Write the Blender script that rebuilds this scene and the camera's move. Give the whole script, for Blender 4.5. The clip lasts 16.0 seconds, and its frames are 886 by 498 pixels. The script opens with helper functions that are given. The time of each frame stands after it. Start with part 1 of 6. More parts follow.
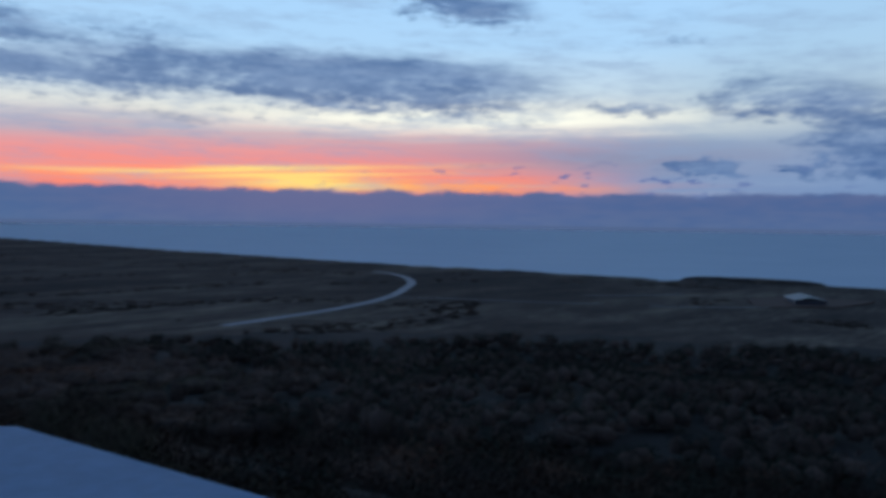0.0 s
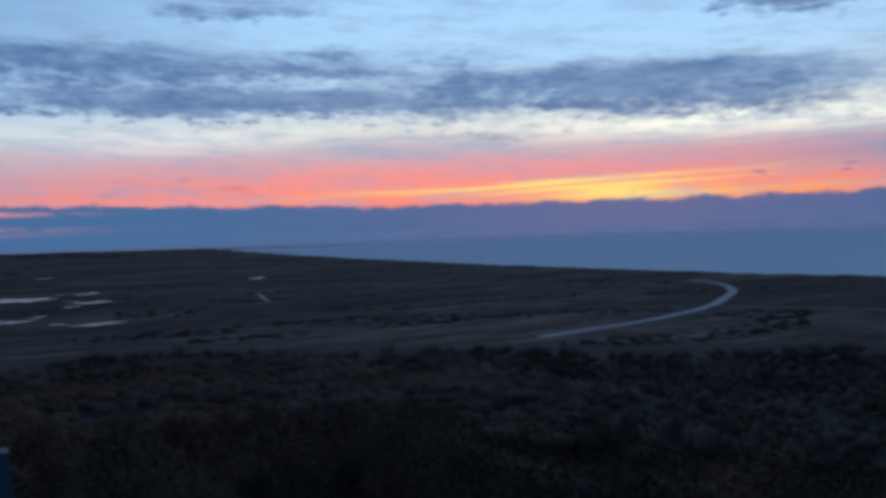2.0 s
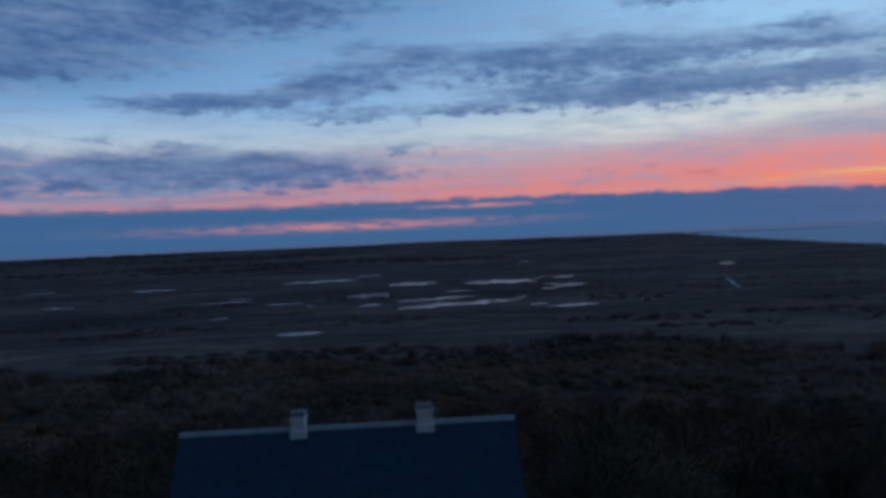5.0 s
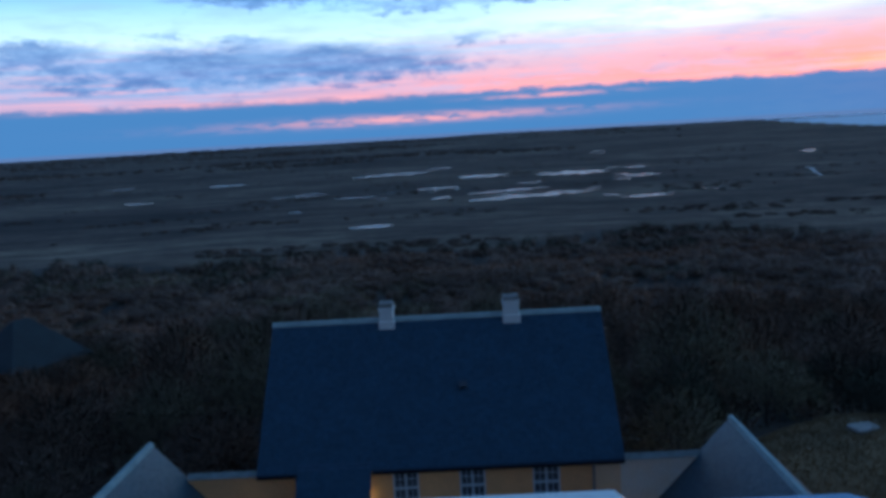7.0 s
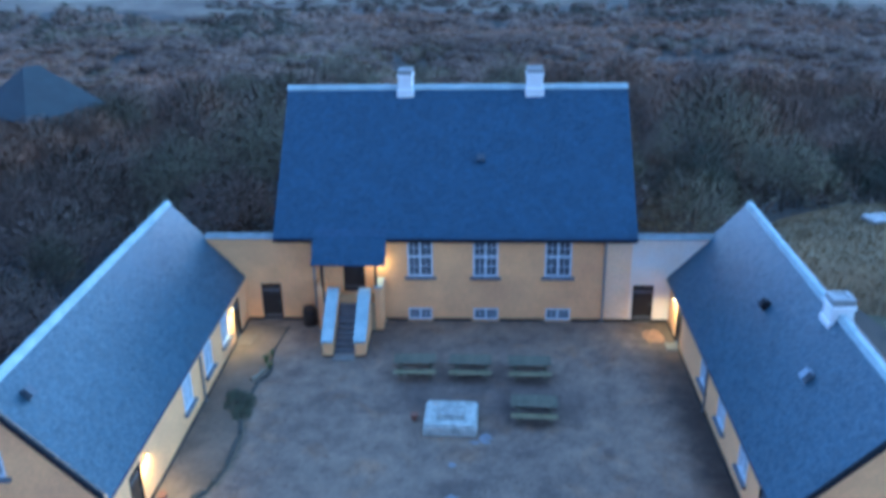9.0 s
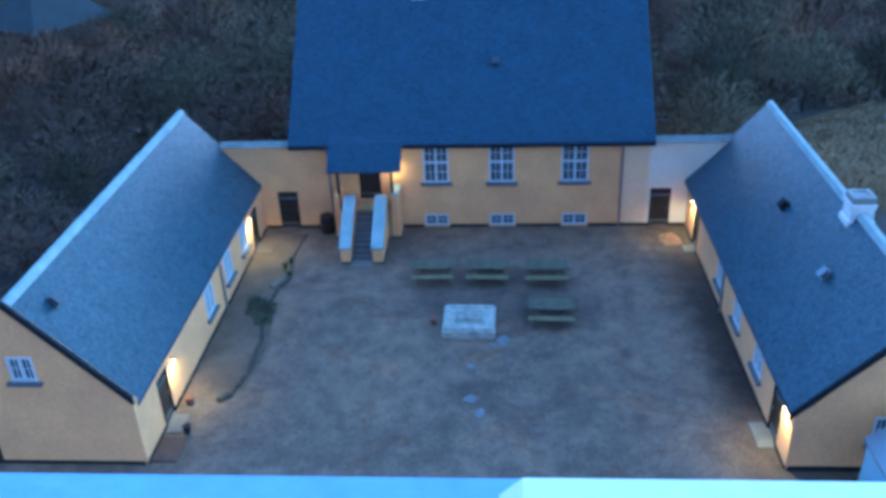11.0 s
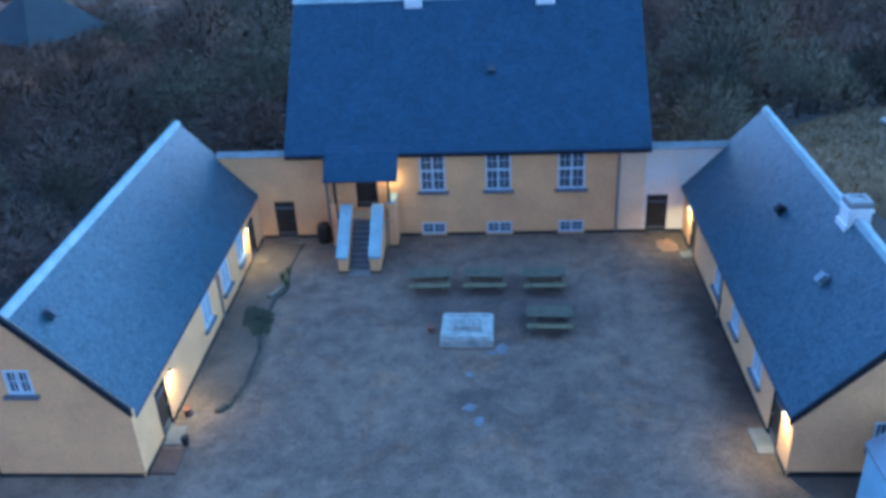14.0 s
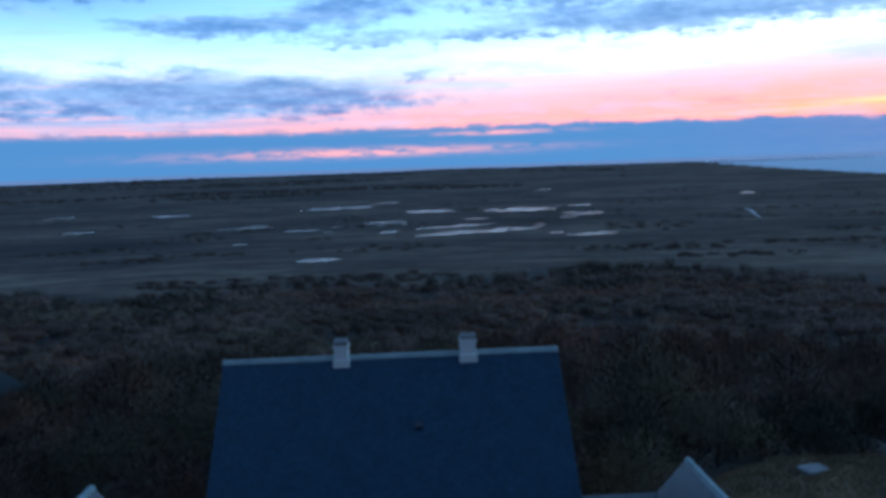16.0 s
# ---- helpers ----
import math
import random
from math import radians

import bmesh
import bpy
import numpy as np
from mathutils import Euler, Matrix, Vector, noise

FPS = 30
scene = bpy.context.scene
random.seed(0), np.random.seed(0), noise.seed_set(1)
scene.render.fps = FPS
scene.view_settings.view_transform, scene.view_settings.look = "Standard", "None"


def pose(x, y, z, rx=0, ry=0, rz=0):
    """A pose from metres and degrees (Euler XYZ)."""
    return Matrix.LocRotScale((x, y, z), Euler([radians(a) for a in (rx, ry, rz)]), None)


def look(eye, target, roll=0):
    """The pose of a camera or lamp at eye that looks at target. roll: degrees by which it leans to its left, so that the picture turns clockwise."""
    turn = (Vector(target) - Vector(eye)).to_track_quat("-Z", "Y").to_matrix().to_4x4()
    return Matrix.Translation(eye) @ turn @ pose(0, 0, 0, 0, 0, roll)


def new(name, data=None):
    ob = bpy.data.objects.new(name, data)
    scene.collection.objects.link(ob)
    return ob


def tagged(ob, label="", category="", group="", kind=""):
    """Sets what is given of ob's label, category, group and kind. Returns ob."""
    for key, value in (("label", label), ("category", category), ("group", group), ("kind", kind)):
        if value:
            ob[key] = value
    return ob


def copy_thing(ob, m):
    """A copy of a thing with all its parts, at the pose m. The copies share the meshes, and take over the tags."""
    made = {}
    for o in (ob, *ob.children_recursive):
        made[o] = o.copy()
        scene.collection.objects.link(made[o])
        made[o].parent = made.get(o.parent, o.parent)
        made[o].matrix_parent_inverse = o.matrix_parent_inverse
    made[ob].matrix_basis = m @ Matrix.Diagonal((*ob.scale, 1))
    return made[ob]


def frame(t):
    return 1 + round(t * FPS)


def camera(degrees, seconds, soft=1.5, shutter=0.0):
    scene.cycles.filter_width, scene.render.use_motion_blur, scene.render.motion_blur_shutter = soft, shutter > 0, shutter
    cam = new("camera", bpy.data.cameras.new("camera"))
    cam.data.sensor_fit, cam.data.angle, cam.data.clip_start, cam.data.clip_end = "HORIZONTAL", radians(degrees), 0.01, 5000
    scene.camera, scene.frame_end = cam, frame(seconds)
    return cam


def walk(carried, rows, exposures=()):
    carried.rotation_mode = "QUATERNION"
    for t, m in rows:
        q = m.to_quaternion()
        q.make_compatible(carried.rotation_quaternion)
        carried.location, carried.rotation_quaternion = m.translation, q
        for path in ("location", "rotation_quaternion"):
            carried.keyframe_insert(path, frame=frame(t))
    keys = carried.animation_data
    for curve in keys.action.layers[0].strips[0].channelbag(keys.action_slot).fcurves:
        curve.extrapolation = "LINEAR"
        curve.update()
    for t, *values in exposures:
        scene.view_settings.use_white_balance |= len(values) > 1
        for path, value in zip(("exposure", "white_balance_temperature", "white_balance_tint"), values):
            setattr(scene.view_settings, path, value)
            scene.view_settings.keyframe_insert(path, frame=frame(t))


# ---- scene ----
cam = camera(54.0, 16.0, soft=3.8, shutter=0.5)
PATH = [
    (0, (0.87, -1.28, 20.94), (2.485, -0.101, 20.883), 0.8),
    (0.5, (0.87, -0.99, 20.94), (2.358, 0.342, 20.833), 0.3),
    (1, (0.99, -0.49, 20.94), (2.359, 0.967, 20.887), -0.0),
    (1.5, (1.2, -0.38, 21.02), (2.43, 1.196, 20.973), 0.6),
    (2, (1.43, -0.43, 21.09), (2.533, 1.238, 21.063), -1.7),
    (2.5, (1.642, -0.543, 21.166), (2.506, 1.256, 21.042), -2.1),
    (3, (1.497, -0.186, 21.134), (2.177, 1.694, 21.106), -3.4),
    (3.5, (1.257, 0.056, 21.126), (1.851, 1.966, 21.157), -0.5),
    (4, (1.015, 0.267, 21.152), (1.523, 2.201, 21.191), -0.9),
    (4.5, (0.814, 0.468, 21.089), (1.089, 2.449, 21.102), -1.7),
    (7, (-0.225, 1.035, 21.080), (-0.279, 3.018, 20.816), -3.3),
    (7.5, (-0.499, 1.676, 21.174), (-0.465, 3.641, 20.806), -1.3),
    (8, (-0.597, 1.815, 21.209), (-0.544, 3.745, 20.687), -1.0),
    (8.5, (-0.602, 1.888, 21.238), (-0.551, 3.787, 20.612), -0.4),
    (9, (-0.555, 2.031, 21.194), (-0.652, 3.87, 20.414), -1.0),
    (9.5, (-0.628, 1.969, 21.108), (-0.738, 3.75, 20.206), -1.8),
    (10, (-0.586, 1.925, 20.998), (-0.707, 3.681, 20.048), -1.9),
    (12.5, (-0.647, 1.968, 20.959), (-0.783, 3.714, 19.992), -2.9),
    (13, (-0.625, 1.938, 20.983), (-0.757, 3.688, 20.024), -2.9),
    (13.5, (-0.577, 1.968, 20.972), (-0.704, 3.721, 20.019), -2.9),
    (14, (-0.657, 1.978, 20.956), (-0.781, 3.735, 20.009), -2.8),
    (14.5, (-0.756, 1.915, 20.953), (-0.828, 3.783, 20.241), -3.0),
    (15, (-0.798, 1.765, 20.983), (-0.82, 3.704, 20.493), -2.6),
    (15.5, (-0.83, 1.663, 21.128), (-0.809, 3.642, 20.836), -2.3),
    (16, (-0.838, 1.569, 21.2), (-0.765, 3.559, 21.01), -2.0),
]
EXPOSURES = ((0, 0.12, 6350, 6), (1.5, 0.12, 6350, 6), (2.5, 0.25, 6300, 6), (3, 0.35, 6300, 6), (3.5, 0.2, 6250, 5), (4, -0.02, 6200, 5), (4.5, -0.12, 6150, 5), (7, 0.85, 5550, -4), (7.5, 1.75, 5450, -6),
             (8, 3.1, 5550, 1), (8.5, 3.7, 5550, 0), (9, 3.63, 5300, -1), (9.5, 3.55, 5100, -5), (10, 3.5, 4950, -5), (12.5, 3.3, 5100, -1), (14, 3.4, 5100, -1),
             (14.5, 4.02, 5250, 3), (15, 3.52, 5400, 6), (15.5, 2.15, 5400, 1), (16, 1.1, 5750, -5))
walk(cam, [(t, look(eye, target, roll)) for t, eye, target, roll in PATH], EXPOSURES)


# ---- world: dusk sky, light from the sky alone ----
world = bpy.data.worlds.new("dusk_sky")
scene.world = world
world.use_nodes = True
WN, WL = world.node_tree.nodes, world.node_tree.links
WN.clear()


def wm(op, a, b=None, c=None, clamp=False):
    n = WN.new("ShaderNodeMath")
    n.operation, n.use_clamp = op, clamp
    for i, v in enumerate((a, b, c)):
        if v is None:
            continue
        if isinstance(v, (int, float)):
            n.inputs[i].default_value = v
        else:
            WL.new(v, n.inputs[i])
    return n.outputs[0]


def wstep(v, lo, hi):
    n = WN.new("ShaderNodeMapRange")
    n.interpolation_type = "SMOOTHSTEP"
    WL.new(v, n.inputs[0])
    for i, k in ((1, lo), (2, hi)):
        if isinstance(k, (int, float)):
            n.inputs[i].default_value = k
        else:
            WL.new(k, n.inputs[i])
    return n.outputs[0]


def wmix(f, a, b):
    n = WN.new("ShaderNodeMix")
    n.data_type = "RGBA"
    for i, v in ((0, f), (6, a), (7, b)):
        if isinstance(v, (int, float)):
            n.inputs[i].default_value = v
        elif isinstance(v, tuple):
            n.inputs[i].default_value = (*v, 1)
        else:
            WL.new(v, n.inputs[i])
    return n.outputs[2]


def wnoise(u, v, seed, detail=5, rough=0.55):
    cb = WN.new("ShaderNodeCombineXYZ")
    WL.new(u, cb.inputs[0])
    WL.new(v, cb.inputs[1])
    cb.inputs[2].default_value = seed
    n = WN.new("ShaderNodeTexNoise")
    n.inputs["Scale"].default_value, n.inputs["Detail"].default_value = 1, detail
    n.inputs["Roughness"].default_value = rough
    WL.new(cb.outputs[0], n.inputs["Vector"])
    return n.outputs["Fac"]


def wramp(v, stops):
    n = WN.new("ShaderNodeValToRGB")
    els = n.color_ramp.elements
    for i, (p, c) in enumerate(stops):
        e = els[i] if i < 2 else els.new(p)
        e.position, e.color = p, (*c, 1)
    WL.new(v, n.inputs[0])
    return n.outputs[0]


def wbell(az, el, a0, e0, sa, se):
    u = wm("DIVIDE", wm("SUBTRACT", az, a0), sa)
    v = wm("DIVIDE", wm("SUBTRACT", el, e0), se)
    q = wm("ADD", wm("MULTIPLY", u, u), wm("MULTIPLY", v, v))
    return wm("POWER", 2.718, wm("MULTIPLY", q, -1.0))


# long clouds: azimuth and height of both ends, half thickness (degrees), density
CLOUDS_WEST = ((25.1, 9.4, 44.0, 9.8, 1.5, 0.75), (37.4, 9.5, 61.7, 8.5, 1.75, 1.0), (29.9, 11.4, 39.4, 11.5, 0.55, 0.6), (52.0, 14.1, 60.1, 13.4, 0.85, 0.8),
               (64.5, 13.1, 70.8, 12.5, 0.8, 0.35), (70.5, 8.7, 83.0, 7.2, 1.25, 0.8), (76.0, 5.5, 90.0, 5.3, 1.6, 0.9), (63.9, 7.5, 68.8, 7.3, 0.3, 0.5),
               (69.1, 3.8, 72.7, 3.7, 0.48, 1.2), (76.1, 3.9, 77.3, 4.0, 0.6, 1.2), (78.1, 3.5, 86.0, 3.7, 0.6, 0.9))
CLOUDS_MIDDLE = ((3.0, 10.8, 26.0, 11.0, 1.15, 0.8), (4.0, 8.7, 37.0, 9.3, 0.8, 1.0), (22.7, 11.8, 38.2, 11.7, 0.34, 0.45), (8.0, 9.1, 38.0, 8.7, 0.6, 0.9),
                 (12.5, 10.9, 37.0, 10.8, 0.65, 0.7), (14.9, 14.3, 26.2, 14.8, 0.65, 0.7), (22.7, 12.0, 36.2, 11.6, 0.52, 0.6), (-6.6, 8.1, 13.2, 8.7, 0.45, 0.8))
CLOUDS_SOUTH = ((-30.0, 12.4, -8.1, 15.2, 2.2, 0.85), (-12.5, 15.0, 2.3, 16.8, 1.7, 0.75), (-28.0, 11.2, -11.3, 11.8, 0.8, 0.85), (-17.0, 8.9, -6.5, 9.3, 0.5, 0.85),
                (-9.5, 9.6, 2.8, 11.3, 1.3, 1.05), (-3.0, 11.8, 13.6, 10.5, 1.05, 0.9), (-30.0, 5.0, 2.0, 4.9, 1.15, 1.2), (-15.6, 6.2, -9.8, 5.8, 0.65, 0.9),
                (0.0, 6.0, 3.0, 6.0, 0.42, 0.6), (2.6, 5.95, 5.0, 6.0, 0.22, 0.35), (-20.8, 6.7, -16.1, 7.2, 0.42, 0.7), (-32.0, 5.4, -20.5, 5.9, 0.75, 1.0))


def cloud_field(az, el, a0, e0, a1, e1, thick, dense):
    """One at the heart of a long cloud, nothing at its rim."""
    mid, half = (a0 + a1) / 2, abs(a1 - a0) * 0.60
    p = wm("SUBTRACT", az, mid)
    lift = wm("MULTIPLY_ADD", p, -(e1 - e0) / (a1 - a0), wm("SUBTRACT", el, (e0 + e1) / 2))
    u, v = wm("MULTIPLY", p, 1 / half), wm("MULTIPLY", lift, 0.66 / thick)
    q = wm("ADD", wm("MULTIPLY", u, u), wm("MULTIPLY", v, v))
    return wm("MULTIPLY_ADD", q, -dense, dense)


def build_sky():
    tc = WN.new("ShaderNodeTexCoord")
    sp = WN.new("ShaderNodeSeparateXYZ")
    WL.new(tc.outputs["Generated"], sp.inputs[0])
    X, Y, Z = sp.outputs
    az = wm("MULTIPLY", wm("ARCTAN2", X, Y), 57.2958)
    el = wm("MULTIPLY", wm("ARCSINE", Z), 57.2958)
    up = wm("DIVIDE", el, 90.0, clamp=True)
    # clear sky behind the clouds, towards the sunset and away from it
    west = wramp(up, [(0, (0.75, 0.20, 0.16)), (3.0 / 90, (0.98, 0.25, 0.16)), (4.3 / 90, (0.84, 0.28, 0.27)), (5.5 / 90, (0.56, 0.40, 0.45)),
                      (7.0 / 90, (0.72, 0.70, 0.66)), (8.6 / 90, (0.55, 0.66, 0.76)), (11.5 / 90, (0.42, 0.63, 0.88)),
                      (18 / 90, (0.36, 0.60, 0.92)), (26 / 90, (0.05, 0.12, 0.26)), (1, (0.0076, 0.0212, 0.060))])
    south = wramp(up, [(0, (0.40, 0.20, 0.25)), (2.4 / 90, (0.66, 0.25, 0.27)), (3.2 / 90, (0.60, 0.25, 0.29)), (4.2 / 90, (0.40, 0.34, 0.44)),
                       (6.4 / 90, (0.50, 0.59, 0.68)), (9.0 / 90, (0.27, 0.46, 0.74)), (17 / 90, (0.085, 0.20, 0.42)), (26 / 90, (0.022, 0.06, 0.155)), (1, (0.0076, 0.0212, 0.060))])
    north = wramp(up, [(0, (0.12, 0.20, 0.40)), (4 / 90, (0.22, 0.32, 0.52)), (7 / 90, (0.42, 0.50, 0.58)), (11 / 90, (0.40, 0.58, 0.78)),
                       (18 / 90, (0.34, 0.57, 0.88)), (26 / 90, (0.045, 0.11, 0.24)), (1, (0.0076, 0.0212, 0.060))])
    col = wmix(wstep(az, -10, 32), south, west)
    col = wmix(wstep(wm("ADD", az, wm("MULTIPLY", wm("SUBTRACT", 8.0, el), 0.9)), 62, 73), col, north)
    # behind the viewer the dome is plain dark dusk blue
    back = wramp(up, [(0, (0.0120, 0.021, 0.052)), (0.25, (0.0098, 0.0222, 0.059)), (1, (0.0076, 0.0212, 0.060))])
    col = wmix(wstep(wm("ABSOLUTE", wm("SUBTRACT", az, 40)), 64, 105), col, back)
    # blue-grey cloud shuts off the colour well to the south
    col = wmix(wm("MULTIPLY", wstep(az, 3, -15), wm("MULTIPLY", wbell(az, el, -30, 3.6, 60, 1.5), 0.85)), col, (0.17, 0.25, 0.42))
    # a dark mass of cloud high to the south
    mass = wm("MULTIPLY", wstep(az, -6, -24), wm("MULTIPLY", wstep(el, 7.5, 12.5), wstep(az, -120, -80)))
    col = wmix(wm("MULTIPLY", mass, 0.8), col, (0.052, 0.118, 0.27))
    # the glow where the sun went down
    wob = wm("MULTIPLY", wm("SUBTRACT", wnoise(wm("MULTIPLY", az, 0.10), wm("MULTIPLY", el, 1.6), 3.1, 4), 0.5), 1.6)
    ew = wm("ADD", el, wob)
    fine = wnoise(wm("MULTIPLY", az, 0.09), wm("MULTIPLY", el, 3.2), 21.0, 5, 0.6)
    col = wmix(wm("MULTIPLY", wm("MULTIPLY", wstep(fine, 0.40, 0.66), wm("MULTIPLY", wstep(el, 7.0, 5.0), wstep(az, 70, 56))), 0.55), col, (0.70, 0.30, 0.33))
    veil = wbell(az, wm("ADD", el, wm("MULTIPLY", wob, 0.6)), 66, 4.4, 12, 1.25)
    col = wmix(wm("MULTIPLY", veil, 0.92), col, (0.25, 0.27, 0.40))
    streak = wm("MULTIPLY", wbell(az, ew, 52, 2.35, 11, 0.42), wstep(fine, 0.25, 0.5))
    col = wmix(wm("MINIMUM", wm("MULTIPLY", streak, 1.2), 0.95), col, (1.0, 0.34, 0.10))
    et = wm("ADD", wm("MULTIPLY_ADD", wm("SUBTRACT", az, 39), -0.033, el), wm("MULTIPLY", wob, 0.35))
    core = wm("ADD", wm("MULTIPLY", wbell(az, ew, 45.5, 2.42, 4.6, 0.46), 1.25), wbell(az, et, 40, 3.28, 11, 0.20))
    core = wm("ADD", core, wm("MULTIPLY", wbell(az, et, 44, 2.85, 8, 0.13), 0.8))
    core = wm("MULTIPLY", core, wstep(fine, 0.28, 0.46))
    col = wmix(wm("MINIMUM", core, 0.95), col, (1.0, 0.68, 0.20))
    cream = wm("MULTIPLY", wbell(az, ew, 56, 6.9, 15, 0.85), wm("ADD", 0.6, wm("MULTIPLY", fine, 0.8)))
    col = wmix(wm("MINIMUM", cream, 0.95), col, (1.0, 0.97, 0.84))
    col = wmix(wm("MULTIPLY", wbell(az, ew, 18, 6.6, 11, 0.8), 0.55), col, (0.80, 0.80, 0.78))
    col = wmix(wm("MULTIPLY", wbell(az, ew, 30, 5.9, 7, 0.75), 0.6), col, (0.38, 0.37, 0.48))
    # long streaks of cloud
    tilt = wm("ADD", el, wm("MULTIPLY", wm("SUBTRACT", az, 30), 0.03))
    n1 = wnoise(wm("MULTIPLY", az, 0.055), wm("MULTIPLY", tilt, 0.42), 7.7, 7, 0.62)
    n2 = wnoise(wm("MULTIPLY", az, 0.26), wm("MULTIPLY", tilt, 0.90), 2.3, 7, 0.64)
    n4 = wnoise(wm("MULTIPLY", az, 0.75), wm("MULTIPLY", tilt, 1.7), 31.0, 6, 0.62)
    mixn = wm("ADD", wm("ADD", wm("MULTIPLY", n1, 0.50), wm("MULTIPLY", n2, 0.33)), wm("MULTIPLY", n4, 0.17))
    azw = wm("ADD", az, wm("MULTIPLY", wm("SUBTRACT", n2, 0.5), 9.0))
    elw = wm("ADD", el, wm("MULTIPLY", wm("SUBTRACT", n4, 0.5), 2.2))
    field = -0.30
    for group in (CLOUDS_WEST, CLOUDS_MIDDLE, CLOUDS_SOUTH):
        for c in group:
            field = wm("MAXIMUM", cloud_field(azw, elw, *c), field)
    cl = wstep(wm("ADD", field, wm("MULTIPLY", wm("SUBTRACT", mixn, 0.5), 4.6)), -0.12, 0.95)
    cl = wm("MULTIPLY", cl, wstep(el, 2.3, 3.3))
    ccol = wmix(wstep(wm("ADD", wm("MULTIPLY", n2, 0.6), wm("MULTIPLY", n4, 0.4)), 0.38, 0.62), (0.140, 0.225, 0.42), (0.055, 0.120, 0.29))
    col = wmix(wm("MULTIPLY", cl, 0.88), col, ccol)
    # thin veils
    n3 = wnoise(wm("MULTIPLY", az, 0.22), wm("MULTIPLY", tilt, 1.25), 12.5, 7, 0.64)
    col = wmix(wm("MULTIPLY", wstep(n3, 0.42, 0.70), 0.45), col, (0.25, 0.34, 0.52))
    # low bank over the sea with a ragged crest, and the red gaps under it to the south
    crest = wnoise(wm("MULTIPLY", az, 0.38), wm("MULTIPLY", el, 0.8), 5.0, 7, 0.66)
    top = wm("ADD", wm("ADD", 1.55, wm("MULTIPLY", crest, 1.15)), wm("MULTIPLY", wstep(az, 35, 5), 0.45))
    bank = wstep(el, wm("ADD", top, 0.16), wm("SUBTRACT", top, 0.20))
    bcol = wramp(wm("DIVIDE", el, 3.0, clamp=True), [(0, (0.092, 0.140, 0.280)), (0.5, (0.088, 0.128, 0.275)), (1, (0.120, 0.145, 0.285))])
    bcol = wmix(wm("MULTIPLY", wstep(wnoise(wm("MULTIPLY", az, 0.42), wm("MULTIPLY", el, 1.9), 15.0, 7, 0.66), 0.38, 0.66), 0.6), bcol, (0.060, 0.115, 0.275))
    bcol = wmix(wm("MULTIPLY", wbell(az, el, 46, 1.6, 12, 1.8), 0.65), bcol, (0.150, 0.140, 0.275))
    bcol = wmix(wstep(az, 36, 8), bcol, (0.058, 0.136, 0.29))
    col = wmix(bank, col, bcol)
    gap = wm("ADD", wbell(az, wm("ADD", el, wm("MULTIPLY", wob, 0.25)), -3.0, 1.05, 9.5, 0.27), wbell(az, wm("ADD", el, wm("MULTIPLY", wob, 0.2)), 6.0, 2.05, 4.0, 0.13))
    gap = wm("ADD", gap, wm("MULTIPLY", wbell(az, wm("ADD", el, wm("MULTIPLY", wob, 0.3)), -12, 2.55, 12, 0.2), 0.6))
    torn = wstep(wnoise(wm("MULTIPLY", az, 0.55), wm("MULTIPLY", el, 3.4), 17.0, 6, 0.62), 0.34, 0.56)
    gap = wm("MULTIPLY", gap, torn)
    col = wmix(wm("MULTIPLY", wm("MINIMUM", gap, 1.0), 0.8), col, (0.72, 0.27, 0.27))
    # small loose puffs above the crest
    pf = wnoise(wm("MULTIPLY", az, 0.62), wm("MULTIPLY", el, 1.9), 9.4, 3, 0.5)
    pm = wm("MULTIPLY", wstep(pf, 0.63, 0.70), wbell(az, el, 64, 2.9, 16, 1.0))
    col = wmix(wm("MULTIPLY", pm, 0.9), col, (0.10, 0.15, 0.36))
    # below the rim of the sea
    col = wmix(wstep(el, 0.02, -0.06), col, (0.08, 0.12, 0.24))
    bg = WN.new("ShaderNodeBackground")
    WL.new(col, bg.inputs[0])
    bg.inputs[1].default_value = 1.0
    out = WN.new("ShaderNodeOutputWorld")
    WL.new(bg.outputs[0], out.inputs[0])


build_sky()


